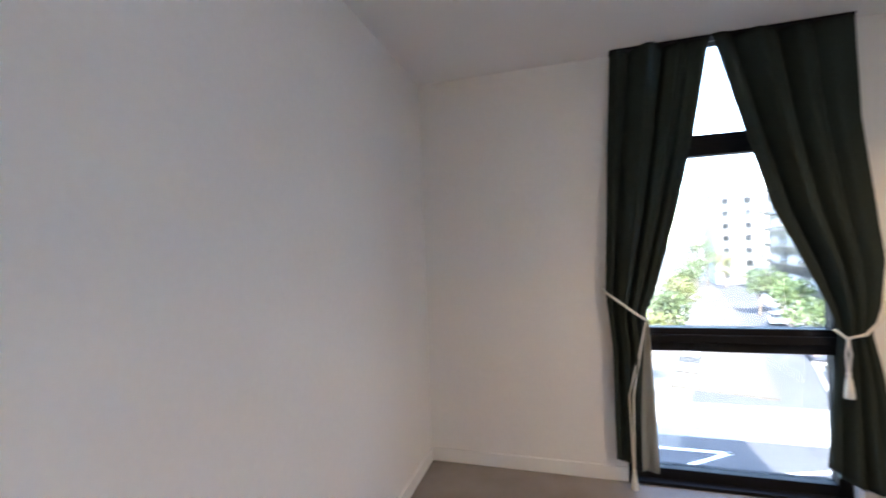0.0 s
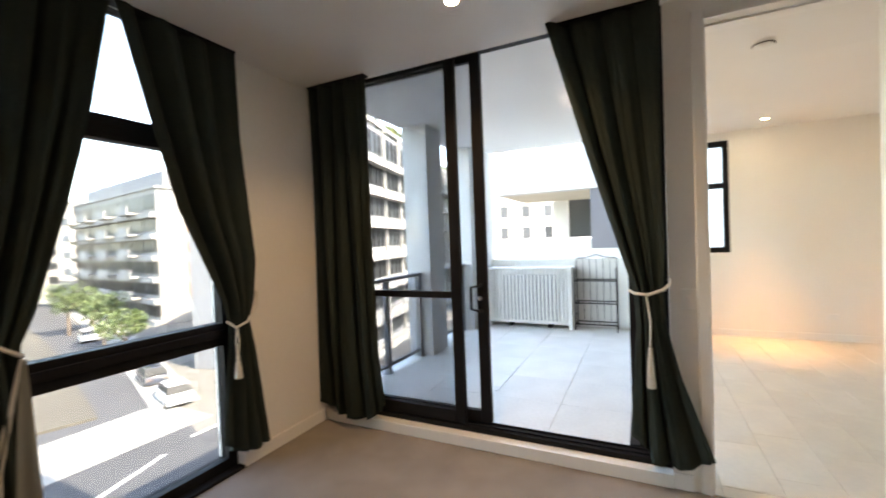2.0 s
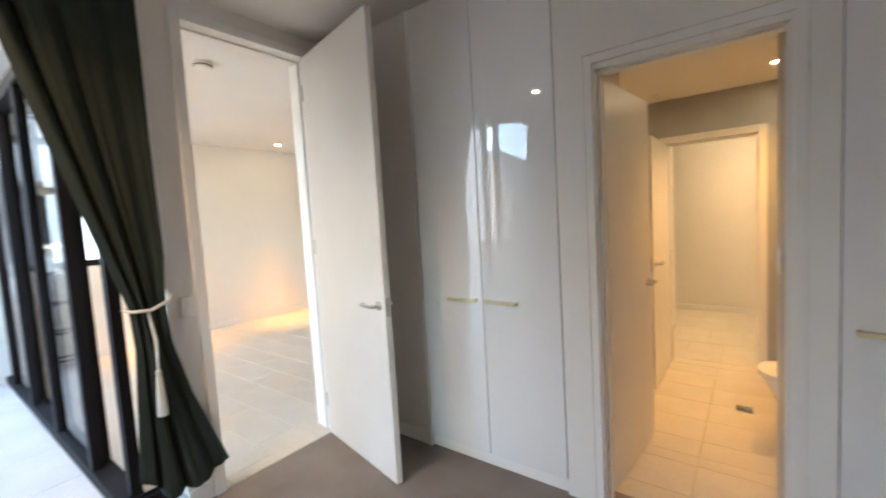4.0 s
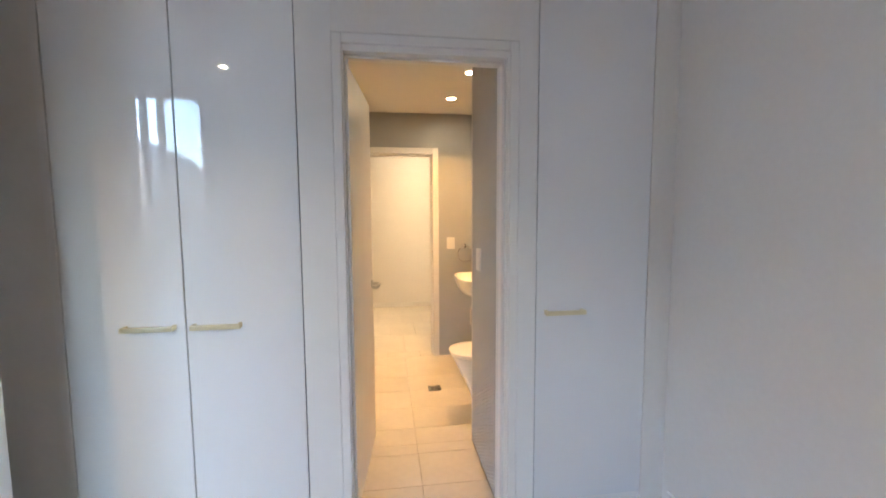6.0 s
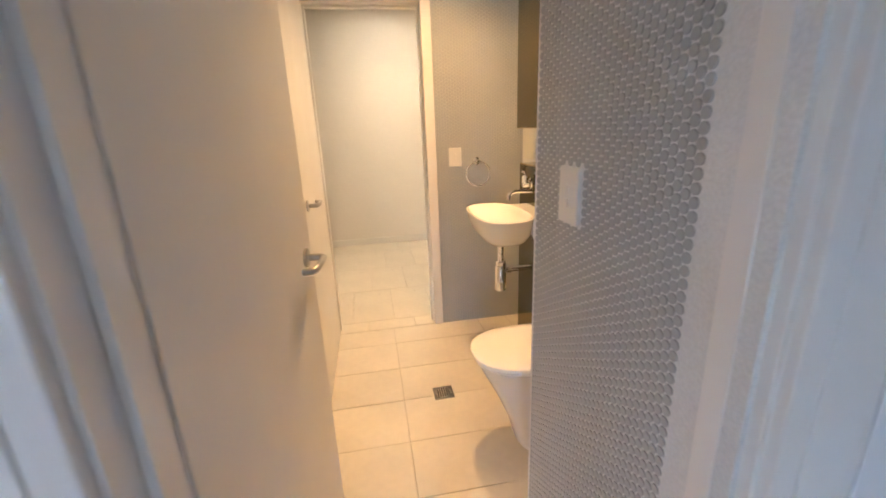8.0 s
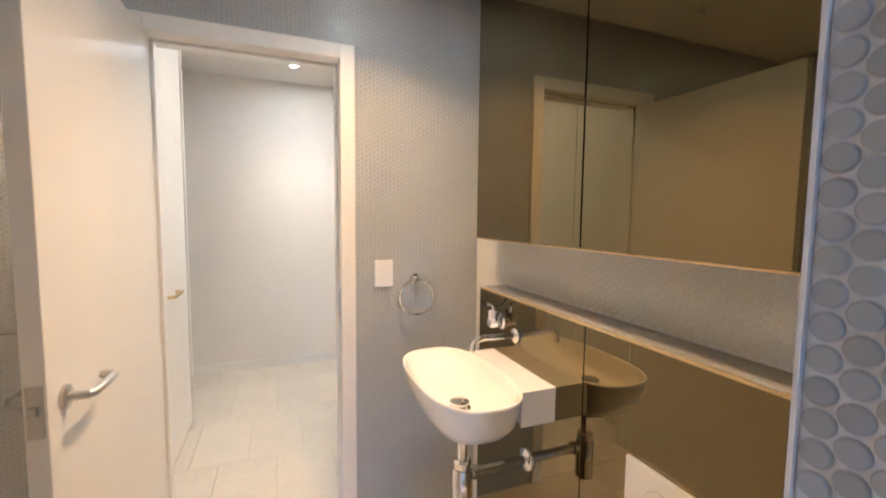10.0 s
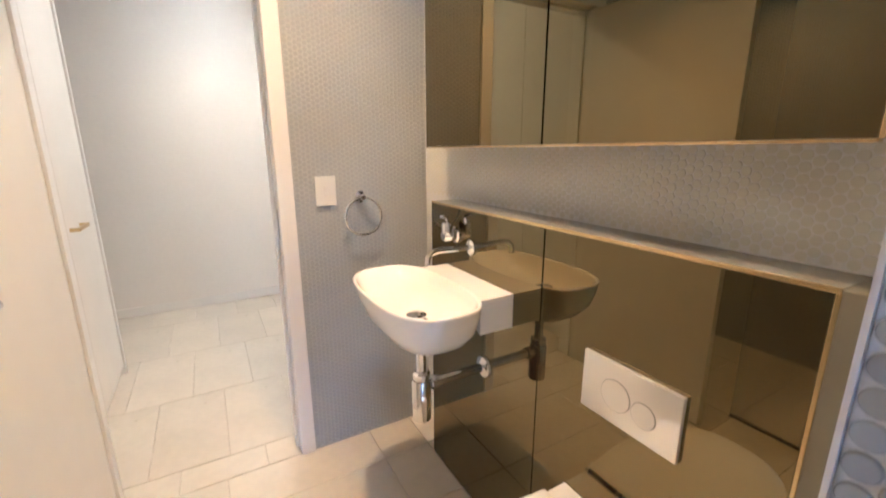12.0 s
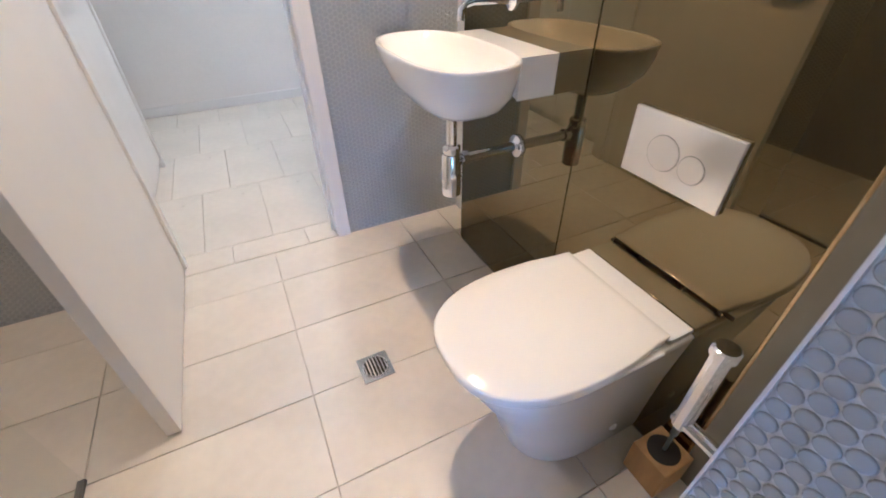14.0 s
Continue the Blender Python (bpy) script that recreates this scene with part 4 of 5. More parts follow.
for y in (CY - .115, CY + .115):
    h = part("hinge", lathe(bmesh.new(), [(.009, -.045), (.0105, -.043), (.0105, .043), (.009, .045)], 20, (-.6265, y, .4465), Euler((radians(90), 0, 0)).to_matrix().to_4x4()), CHROME, wc, "chrome hinge barrel", smooth=40)
    part("hinge_pin", lathe(bmesh.new(), [(.006, -.056), (.006, .056)], 16, (-.6265, y, .4465), Euler((radians(90), 0, 0)).to_matrix().to_4x4()), STEEL, h, smooth=40)
part("fixing_cap", lathe(bmesh.new(), [(.012, 0), (.012, .004), (.008, .007)], 16, (-.60, CY + .1455, .09), Euler((radians(-90), 0, 0)).to_matrix().to_4x4()), PLASTIC, wc, smooth=40)

fp = thing("flush_plate", "satin chrome flush plate with two round buttons", "flush plate")
part("plate", box(bmesh.new(), MX + .0005, MX + .012, -2.016, -1.774, .712, .860, bevel=.002), SATIN, fp, smooth=30)
for y, z, r in [(-1.922, .784, .037), (-1.852, .775, .028)]:
    part("button", lathe(bmesh.new(), [(r, 0), (r, .0012), (r - .0006, .0016), (.002, .0016)], 40, (MX + .0122, y, z), side), SATIN, fp, "round satin button")
    part("button_ring", tube(bmesh.new(), [(MX + .0123, y + (r + .0006) * math.cos(a), z + (r + .0006) * math.sin(a)) for a in (2 * math.pi * q / 40 for q in range(40))], .0008, 6, closed=True), DARKPANEL, fp)
ph = thing("paper_holder", "chrome upright spare roll holder on the tiled wall", "paper holder")
part("arm", tube(bmesh.new(), [(-.446, -1.462, .515), (-.446, -1.50, .515), (-.446, -1.575, .515)], .012, 14), CHROME, ph, smooth=50)
part("bar", lathe(bmesh.new(), [(.0145, .505), (.0145, .68), (.019, .681), (.019, .695), (.016, .698)], 24, (-.446, -1.56, 0)), CHROME, ph, smooth=40)
part("flange", lathe(bmesh.new(), [(.026, 0), (.026, .008), (.018, .012)], 24, (-.446, -1.4615, .515), Euler((radians(90), 0, 0)).to_matrix().to_4x4()), CHROME, ph, smooth=40)

br = thing("toilet_brush", "toilet brush in a square bamboo holder on the floor", "toilet brush")
hx0, hx1, hy0, hy1, hz = -.704, -.602, -1.676, -1.576, .115
bm = bmesh.new()
box(bm, hx0, hx1, hy0, hy1, .002, hz, bevel=.003)
part("holder", bm, BAMBOO, br, "square honey-coloured bamboo holder")
hc = ((hx0 + hx1) / 2, (hy0 + hy1) / 2, 0)
part("lid_disc", lathe(bmesh.new(), [(.0395, .112), (.0395, .1185), (.034, .121), (.006, .122)], 28, hc), RUBBER, br, "black round disc", smooth=40)
part("stem", lathe(bmesh.new(), [(.0045, .12), (.0045, .19), (.0085, .195), (.0085, .33), (.006, .334)], 18, hc), STEEL, br, "satin steel stem", smooth=40)

tr2 = thing("towel_ring", "round chrome towel ring on the tiled wall", "towel ring")
part("mount", lathe(bmesh.new(), [(.024, 0), (.024, .008), (.014, .012), (.012, .045), (.009, .048)], 24, (-.515, BY + .002, 1.134), Euler((radians(-90), 0, 0)).to_matrix().to_4x4()), CHROME, tr2, smooth=40)
part("ring", tube(bmesh.new(), [(-.515 + .078 * math.sin(t), BY + .042, 1.055 + .078 * math.cos(t)) for t in (2 * math.pi * k / 40 for k in range(40))], .0066, 10, closed=True), CHROME, tr2, smooth=60)
wall_plate("light_switch", "white double switch plate on grey penny tiles", (-.372, BY + .002, 1.165), (0, 0, radians(180)), w=.082)
wall_plate("light_switch", "white switch plate on the tiled wall end", (-.2505, -1.262, 1.20), (0, 0, radians(90)), w=.085, h=.125)

rl = thing("towel_rail", "chrome towel rail on the tiled shower wall", "towel rail")
part("bar", tube(bmesh.new(), [(.78, BY + .08, 1.03), (1.42, BY + .08, 1.03)], .008, 12), CHROME, rl, smooth=50)
for x in (.80, 1.40):
    part("bracket", lathe(bmesh.new(), [(.022, 0), (.022, .01), (.013, .014), (.013, .092), (.009, .096)], 20, (x, BY + .002, 1.03), Euler((radians(-90), 0, 0)).to_matrix().to_4x4()), CHROME, rl, smooth=40)
sg = thing("shower_screen", "frameless clear glass shower screen", "shower screen")
g = part("pane", box(bmesh.new(), .713, .723, -2.28, -1.445, .012, 2.22, bevel=.001), CLEAR, sg)
part("channel", box(bmesh.new(), .709, .727, -2.28, -1.445, .0, .012, bevel=.001), DARKPANEL, sg)

fd = thing("floor_drain", "square chrome bathroom floor drain with slots", "drain")
dx, dy = -.102, -2.279
part("frame", box(bmesh.new(), dx - .052, dx + .052, dy - .052, dy + .052, .0, .004, bevel=.001), DRAINSTEEL, fd)
part("sump", lathe(bmesh.new(), [(.040, .0041), (.040, .0046)], 32, (dx, dy, 0)), DARK, fd)
part("ring", tube(bmesh.new(), [(dx + .041 * math.sin(t), dy + .041 * math.cos(t), .005) for t in (2 * math.pi * k / 32 for k in range(32))], .002, 6, closed=True), CHROME, fd)
for k in range(7):
    q = (k - 3) * .0115
    h = math.sqrt(.039 ** 2 - q * q)
    part("bar", boxes((dx + q - .0017, dx + q + .0017, dy - h, dy + h, .0047, .0062)), CHROME, fd)
for x, y in [(-.33, -1.87), (-.295, -2.53), (1.09, -2.55)]:
    d = thing("downlight", "round white recessed bathroom downlight, lit", "downlight", "downlights")
    downlight(d, x, y, BH, WARMGLOW)
sp = thing("sprinkler", "small white ceiling sprinkler head", "sprinkler")
part("rose", lathe(bmesh.new(), [(.03, 0), (.03, -.004), (.012, -.008), (.008, -.03), (.014, -.032)], 20, (.52, -2.80, BH)), PLASTIC, sp, smooth=40)

# ---------- hall behind the bathroom
HY = -5.42
structure("ceiling_hall", boxes((-2.2, 2.3, HY - 0.15, -3.241, 2.62, 2.74)), CEIL, "white hall ceiling", "ceiling")
structure("wall_hall_south", boxes((-2.2, 2.3, HY - 0.15, HY, -0.012, 2.62)), PAINT, "plain white hall wall", "wall")
structure("wall_hall_west", boxes((-2.35, -2.2, HY - 0.15, -3.241, -0.012, 2.72), (-2.2, BX0 - 0.16, -3.24, -3.1, -0.012, 2.72)), PAINT, "plain white hall wall", "wall")
structure("wall_hall_east", boxes((2.3, 2.45, HY - 0.15, -3.241, -0.012, 2.72)), PAINT, "plain white hall wall", "wall")
structure("baseboard_hall", box(bmesh.new(), -2.19, 2.29, HY + 0.001, HY + 0.017, 0.0, 0.075, bevel=0.003), TRIM, "low white hall skirting board", "baseboard")
hc2 = thing("hall_cupboard", "white hall cupboard with a gold bar handle", "cupboard")
part("carcass", boxes((0.632, 1.2, -4.335, -3.245, 0.0, 2.612)), TRIM, hc2)
for a, b in [(-3.80, -3.25), (-4.33, -3.804)]:
    part("door", box(bmesh.new(), 0.61, 0.6305, a, b, 0.06, 2.57, bevel=0.0015), DOORPAINT, hc2, "white door")
bm = bmesh.new()
box(bm, 0.572, 0.584, -4.03, -3.84, 0.965, 0.982, bevel=0.0015)
for q in (-4.029, -3.852):
    box(bm, 0.583, 0.61, q, q + 0.011, 0.965, 0.982, bevel=0.001)
part("handle", bm, GOLD, hc2, "gold bar handle")
part("end_post", box(bmesh.new(), 0.600, 0.632, -4.362, -4.336, 0.0, 2.612, bevel=0.002), TRIM, hc2)
hd = thing("downlight", "round white recessed hall downlight, lit", "downlight", "downlights")
downlight(hd, -0.08, -4.93, 2.62, WARMGLOW)
# Fixture added out of view to go with the second hall lamp.
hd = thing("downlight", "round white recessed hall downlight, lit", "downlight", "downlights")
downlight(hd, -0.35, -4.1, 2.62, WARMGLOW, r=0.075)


# ---------- outdoors
GZ = -9.5
structure("ground", boxes((-1500, 1500, -1500, 1500, GZ - 1, GZ)), GROUND, "pale paved ground between apartment buildings", "ground")
# Unseen masses round the flat, added to block sun and shade the road.
structure("wall_host_upper", boxes((-14, 6.45, -16, 3.26, 3.21, 14.4), (-14, -1.24, -16, 3.26, -0.3, 3.21), (-1.24, 6.7, -16, -5.6, -0.3, 3.21)), RENDERW, "unseen white rendered storeys of the apartment's own building", "wall")
structure("wall_host_lower", boxes((-14, 6.6, -16, 3.30, GZ, -0.26)), RENDERW, "white rendered lower storeys of the own building", "wall")
structure("wall_host_side", boxes((6.71, 12.0, -16, -0.75, GZ, 12.5)), RENDERW, "unseen white rendered wing added to the own building", "wall")


def strip(name, label, pts, width, z0, z1, material, category):
    """A band along a line of ground points."""
    bm = bmesh.new()
    n = len(pts)
    L, R = [], []
    for i, (x, y) in enumerate(pts):
        a, b = Vector(pts[max(i - 1, 0)]), Vector(pts[min(i + 1, n - 1)])
        d = (b - a).normalized()
        nx, ny = -d.y, d.x
        L.append((x + nx * width / 2, y + ny * width / 2)), R.append((x - nx * width / 2, y - ny * width / 2))
    loft(bm, [[Vector((*l, z0)), Vector((*l, z1)), Vector((*r, z1)), Vector((*r, z0))] for l, r in zip(L, R)])
    return structure(name, bm, material, label, category)


strip("road_1", "grey asphalt street running away between buildings", [(9, 21), (13, 33), (22, 62), (45, 140), (80, 260)], 9, GZ, GZ + 0.02, ASPHALT, "road")
strip("road_2", "grey asphalt cross street below the window", [(-120, 17), (140, 17)], 15, GZ, GZ + 0.016, ASPHALT, "road")
strip("pavement_1", "pale concrete pavement beside the street", [(17.2, 30.5), (28.2, 60), (51, 138)], 3, GZ, GZ + 0.16, PAVE, "pavement")
# Pale colour stands in for the sunlit band across the street.
strip("pavement_2", "pale concrete strip standing in for sun at the street corner", [(-6, 29.2), (17.0, 29.2)], 5.6, GZ, GZ + 0.034, PAVE, "pavement")
strip("verge_1", "dry brown planted verge beside the street", [(10.6, 34.2), (13.6, 44), (20, 66), (37, 138)], 6.5, GZ, GZ + 0.18, SOIL, "verge")
for k, (a, b) in enumerate([((7.0, 10), (8.2, 22.5)), ((8.2, 22.5), (12.6, 24)), ((2, 20.5), (8, 24.8)), ((-30, 24.7), (8, 24.7)), ((14.5, 24.7), (90, 24.7)), ((12, 10), (16, 24))]):
    strip("road_marking_%d" % (k + 1), "white painted road line", [a, b], 0.25, GZ + 0.016, GZ + 0.026, ROADPAINT, "road marking")


def quad_window(w, h, material, depth=0.12):
    return mesh_of("window", box(bmesh.new(), -w / 2, w / 2, -depth / 2, depth / 2, -h / 2, h / 2), material)


def apartment(label, origin, angle, length, depth, storeys, floor_h, bays, style, wall=None):
    """A slab block; its front runs along local x, faces local -y. style: bands, balconies or punched."""
    b = thing("apartment_building", label, "building", "apartment buildings", at=(origin[0], origin[1], GZ))
    b.rotation_euler = (0, 0, radians(angle))
    wall = wall or CITYWHITE
    top = storeys * floor_h + 1.0
    part("wall", boxes((0, length, 0.6, depth, 0, top)), GREYWALL if style == "bands" else wall, b)
    part("roof", boxes((-0.3, length + 0.3, 0.3, depth + 0.3, top, top + 0.35)), wall, b)
    pitch = length / bays
    w = pitch * (0.9 if style != "punched" else 0.34)
    h = floor_h * (0.70 if style != "punched" else 0.52)
    pane = quad_window(w, h, FARGLASS)
    frame_bar = mesh_of("mullion", box(bmesh.new(), -0.05, 0.05, -0.12, 0.12, -h / 2, h / 2), BLACK)
    bandm = mesh_of("floor_band", box(bmesh.new(), -0.2, length + 0.2, -0.3, 0.6, -0.38, 0.38), wall)
    slabm = mesh_of("balcony_slab", box(bmesh.new(), -w / 2 - 0.25, w / 2 + 0.25, -1.5, 0.6, -0.15, 0.15), wall)
    railm = mesh_of("balcony_front", box(bmesh.new(), -w / 2 - 0.2, w / 2 + 0.2, -1.5, -1.38, 0.15, 1.15), CITYWHITE)
    for s in range(storeys):
        zc = s * floor_h + floor_h * 0.58 + 0.5
        if style in ("bands", "balconies"):
            o = new("floor_band", bandm)
            o.parent, o.location = b, (0, 0, s * floor_h + 0.3)
        for k in range(bays):
            x = (k + 0.5) * pitch
            o = new("window", pane)
            o.parent, o.location = b, (x, 0.58, zc)
            if style == "bands":
                for q in (-0.25, 0.05, 0.3):
                    f = new("mullion", frame_bar)
                    f.parent, f.location = b, (x + q * w, 0.56, zc)
            if style == "balconies" and k % 2 == 0:
                o = new("balcony_slab", slabm)
                o.parent, o.location = b, (x, 0, s * floor_h + 0.7)
                o = new("balcony_front", railm)
                o.parent, o.location = b, (x, 0, s * floor_h + 0.7)
    if style == "bands":
        pier = mesh_of("pier", box(bmesh.new(), -0.2, 0.2, 0.3, 0.6, 0, top), wall)
        for k in range(bays + 1):
            o = new("pier", pier)
            o.parent, o.location = b, (min(max(k * pitch, 0.3), length - 0.3), 0.02, 0)
    end = quad_window(1.6, 1.9, BROWNPANEL)
    if style == "balconies":
        part("roof_storey", boxes((1.5, length - 1.5, 2.2, depth - 1.5, top + 0.35, top + 2.9)), DARKPANEL, b, "dark set-back roof storey")
        for s in range(1, storeys):
            o = new("window", end)
            o.parent, o.location, o.rotation_euler = b, (length + 0.02, depth * 0.35, s * floor_h + 1.8), (0, 0, radians(90))
            o = new("window", end)
            o.parent, o.location, o.rotation_euler = b, (-0.02, depth * 0.35, s * floor_h + 1.8), (0, 0, radians(90))
    return b


rngl = np.random.RandomState(4)


def leaf_cloud(name, centres, radii, count, size, material, parent=None):
    """Many small leaf blades scattered through uneven clumps."""
    verts, faces = [], []
    for k in range(count):
        j = rngl.randint(len(centres))
        d = rngl.normal(size=3)
        d *= (rngl.uniform(0.25, 1.0) ** 0.5) / np.linalg.norm(d)
        c = np.array(centres[j]) + d * np.array(radii[j])
        a, u = rngl.normal(size=3), rngl.normal(size=3)
        a /= np.linalg.norm(a)
        u = np.cross(a, u)
        u /= np.linalg.norm(u)
        s = size * rngl.uniform(0.6, 1.3)
        i = len(verts)
        verts += [tuple(c - a * s), tuple(c + u * s * 0.45), tuple(c + a * s), tuple(c - u * s * 0.45)]
        faces.append((i, i + 1, i + 2, i + 3))
    ob = new(name, raw_mesh(name, verts, faces, material))
    ob.parent = parent
    return ob


def tree(x, y, height, spread, material, seed):
    r = np.random.RandomState(seed)
    t = thing("street_tree", "leafy street tree beside the road", "tree", "street trees", at=(0, 0, 0))
    bm = bmesh.new()
    h0 = height * 0.4
    tube(bm, [(x, y, GZ - 0.05), (x + 0.05, y, GZ + h0 * 0.5), (x, y + 0.06, GZ + h0)], 0.16, 8)
    part("trunk", bm, BARK, t, smooth=60)
    centres, radii = [], []
    for k in range(7):
        a = 6.283 * k / 7 + r.uniform(-0.4, 0.4)
        q = spread * r.uniform(0.25, 0.65)
        z = GZ + height * r.uniform(0.5, 0.9)
        c = (x + q * math.cos(a), y + q * math.sin(a), z)
        part("limb", tube(bmesh.new(), [(x, y, GZ + h0 * 0.9), ((x + c[0]) / 2, (y + c[1]) / 2, (GZ + h0 + z) / 2), c], 0.06, 6), BARK, t)
        centres.append(c), radii.append((spread * 0.42, spread * 0.42, height * 0.17))
    centres.append((x, y, GZ + height * 0.85)), radii.append((spread * 0.5, spread * 0.5, height * 0.18))
    leaf_cloud("crown", centres, radii, 1100, 0.22, material, t)
    return t


apartment("long white apartment block with dark banded windows", (27.0, 22.4), 13, 64, 16, 7, 3.12, 13, "bands")
apartment("white apartment block with balconies and brown end windows", (41, 102), -99, 38, 15, 6, 3.2, 8, "balconies")
apartment("white apartment tower far up the street", (37, 119), -6, 19, 14, 7, 3.1, 4, "punched")
apartment("pale apartment block far up the street", (57, 128), -20, 26, 14, 8, 3.1, 8, "balconies")
apartment("white apartment block with small square windows", (56, 23), -72, 22, 12, 8, 3.1, 7, "punched")
apartment("pale apartment block on the far street corner", (8, 112), -4, 14, 14, 9, 3.1, 4, "punched")
rg = leaf_cloud("roof_planting", [(27 + 0.974 * s, 22.4 + 0.225 * s + 1.2, GZ + 23.5 + 0.25 * (k % 3)) for k, s in enumerate(range(2, 63, 3))], [(1.8, 0.9, 0.6)] * 21, 2600, 0.28, LEAFY)
tagged(rg, "yellow-green planting along a flat roof edge", "plants", kind="stuff")
for k, (x, y, h, s, m) in enumerate([(5.5, 33.5, 6, 2.6, LEAFY), (10, 47, 6, 2.8, LEAF), (13, 56, 7, 3.0, LEAFY), (19, 76, 7, 3.0, LEAF), (8, 62, 6, 2.8, LEAF), (31, 73, 6, 2.6, LEAF), (26, 98, 8, 3.6, LEAF), (36, 110, 8, 3.4, LEAFY), (3, 41, 5, 2.2, LEAFY), (15, 90, 7, 3.2, LEAF), (14, 120, 9, 4, LEAF), (24, 135, 9, 4, LEAF), (24.6, 56, 6.5, 2.8, LEAF), (22.6, 47.5, 5.5, 2.4, LEAF), (29.5, 108, 13, 4.5, LEAF), (33.5, 114, 14, 4.5, LEAF), (27, 70, 7, 3.0, LEAF)]):
    tree(x, y, h, s, m, 20 + k)


def car(label, x, y, angle, paint):
    c = thing("parked_car", label, "car", "parked cars", at=(x, y, GZ + 0.02))
    c.rotation_euler = (0, 0, radians(angle))

    def ring(x, hw, z0, z1):
        return [Vector((x, -hw, z0)), Vector((x, -hw * 0.98, z1 * 0.8 + z0 * 0.2)), Vector((x, -hw * 0.85, z1)), Vector((x, hw * 0.85, z1)), Vector((x, hw * 0.98, z1 * 0.8 + z0 * 0.2)), Vector((x, hw, z0))]

    part("body", loft(bmesh.new(), [ring(-2.15, .72, .35, .72), ring(-2.05, .84, .24, .88), ring(-1.0, .88, .2, .93), ring(.9, .88, .2, .95), ring(1.9, .85, .22, .84), ring(2.15, .74, .32, .66)]), paint, c, smooth=40)
    part("cabin", loft(bmesh.new(), [[Vector((x, sy * w, z)) for x, sy in ((a, -1), (b, -1), (b, 1), (a, 1))] for a, b, w, z in ((-1.75, 1.05, .80, .92), (-1.35, .35, .64, 1.42), (-1.3, .3, .60, 1.45))]), FARGLASS, c)
    part("roof", loft(bmesh.new(), [[Vector((x, sy * w, z)) for x, sy in ((a, -1), (b, -1), (b, 1), (a, 1))] for a, b, w, z in ((-1.36, .36, .65, 1.41), (-1.3, .3, .6, 1.47))]), paint, c)
    for wx in (-1.3, 1.3):
        for sy in (-1, 1):
            w = part("wheel", lathe(bmesh.new(), [(.30, -.10), (.32, -.07), (.32, .07), (.30, .10)], 20, (wx, sy * .78, .31), Euler((radians(90), 0, 0)).to_matrix().to_4x4()), RUBBER, c)
            part("rim", lathe(bmesh.new(), [(.19, -.012), (.19, .012)], 14, (wx, sy * .885, .31), Euler((radians(90), 0, 0)).to_matrix().to_4x4()), STEEL, w)
    for sy in (-1, 1):
        part("headlight", box(bmesh.new(), 2.02, 2.12, sy * .58 - .15, sy * .58 + .15, .56, .68, bevel=.02), PLASTIC, c)
        part("tail_light", box(bmesh.new(), -2.17, -2.08, sy * .58 - .14, sy * .58 + .14, .6, .74, bevel=.02), BROWNPANEL, c)


car("white parked car at the kerb", 17.8, 31.8, 72, CARWHITE)
car("dark parked car at the kerb", 19.7, 38.0, 72, CARDARK)
car("dark parked car at the kerb", 22.0, 45.5, 72, CARDARK)
car("white parked car across the street", 10.3, 40.5, 70, CARWHITE)
car("white parked car up the street", 26.5, 64.0, 72, CARWHITE)

# neighbouring wing across the balcony
nw = thing("neighbour_wing", "white rendered wing with deep balconies", "building", at=(0, 0, 0))
NX = 12.6
part("parapet", boxes((NX, NX + 0.3, -0.7, 4.9, GZ, 1.06)), WINGWHITE, nw)
part("beam", boxes((NX, NX + 0.5, -0.7, 4.9, 2.87, 4.22)), WINGWHITE, nw)
part("soffit", boxes((NX + 0.5, NX + 4, -0.7, 4.9, 2.87, 3.1)), WINGSOFFIT, nw)
part("grey_wall", boxes((NX + 0.06, NX + 0.26, -0.6, 1.95, 1.06, 2.868)), WINGGREY, nw, "dark grey wall panel")
part("back_wall", boxes((NX + 4, NX + 4.3, -0.7, 3.8, GZ, 1.3), (NX + 4, NX + 4.3, 3.2, 3.8, 1.3, 2.868), (NX + 4, NX + 4.3, -0.7, 1.2, 1.3, 2.868)), WINGWHITE, nw)
part("window", boxes((NX + 4.1, NX + 4.15, 1.2, 3.3, 1.4, 2.92)), FARGLASS, nw)
for y in (1.2, 2.2, 3.22):
    part("frame_bar", boxes((NX + 4.02, NX + 4.09, y, y + 0.08, 1.4, 2.92)), BLACK, nw)
part("upper_wall", boxes((NX + 1.2, NX + 1.6, -0.7, 3.9, 4.25, 9.5)), GREYWALL, nw)
for y in (0.2, 2.2):
    part("window", boxes((NX + 1.14, NX + 1.19, y, y + 1.2, 4.9, 6.6)), FARGLASS, nw)


# ---------- tiles, piece by piece
def slab_mesh(name, w, d, t, material, bevel=0.0015):
    """A rectangular tile with softened edges, its top at z 0."""
    a, b, c, e = w / 2, d / 2, w / 2 - bevel, d / 2 - bevel
    v = [(-a, -b, -t), (a, -b, -t), (a, b, -t), (-a, b, -t), (-a, -b, -bevel), (a, -b, -bevel), (a, b, -bevel), (-a, b, -bevel), (-c, -e, 0), (c, -e, 0), (c, e, 0), (-c, e, 0)]
    f = [(8, 9, 10, 11)] + [(k, (k + 1) % 4, (k + 1) % 4 + 4, k + 4) for k in range(4)] + [(k + 4, (k + 1) % 4 + 4, (k + 1) % 4 + 8, k + 8) for k in range(4)]
    return raw_mesh(name, v, f, material)


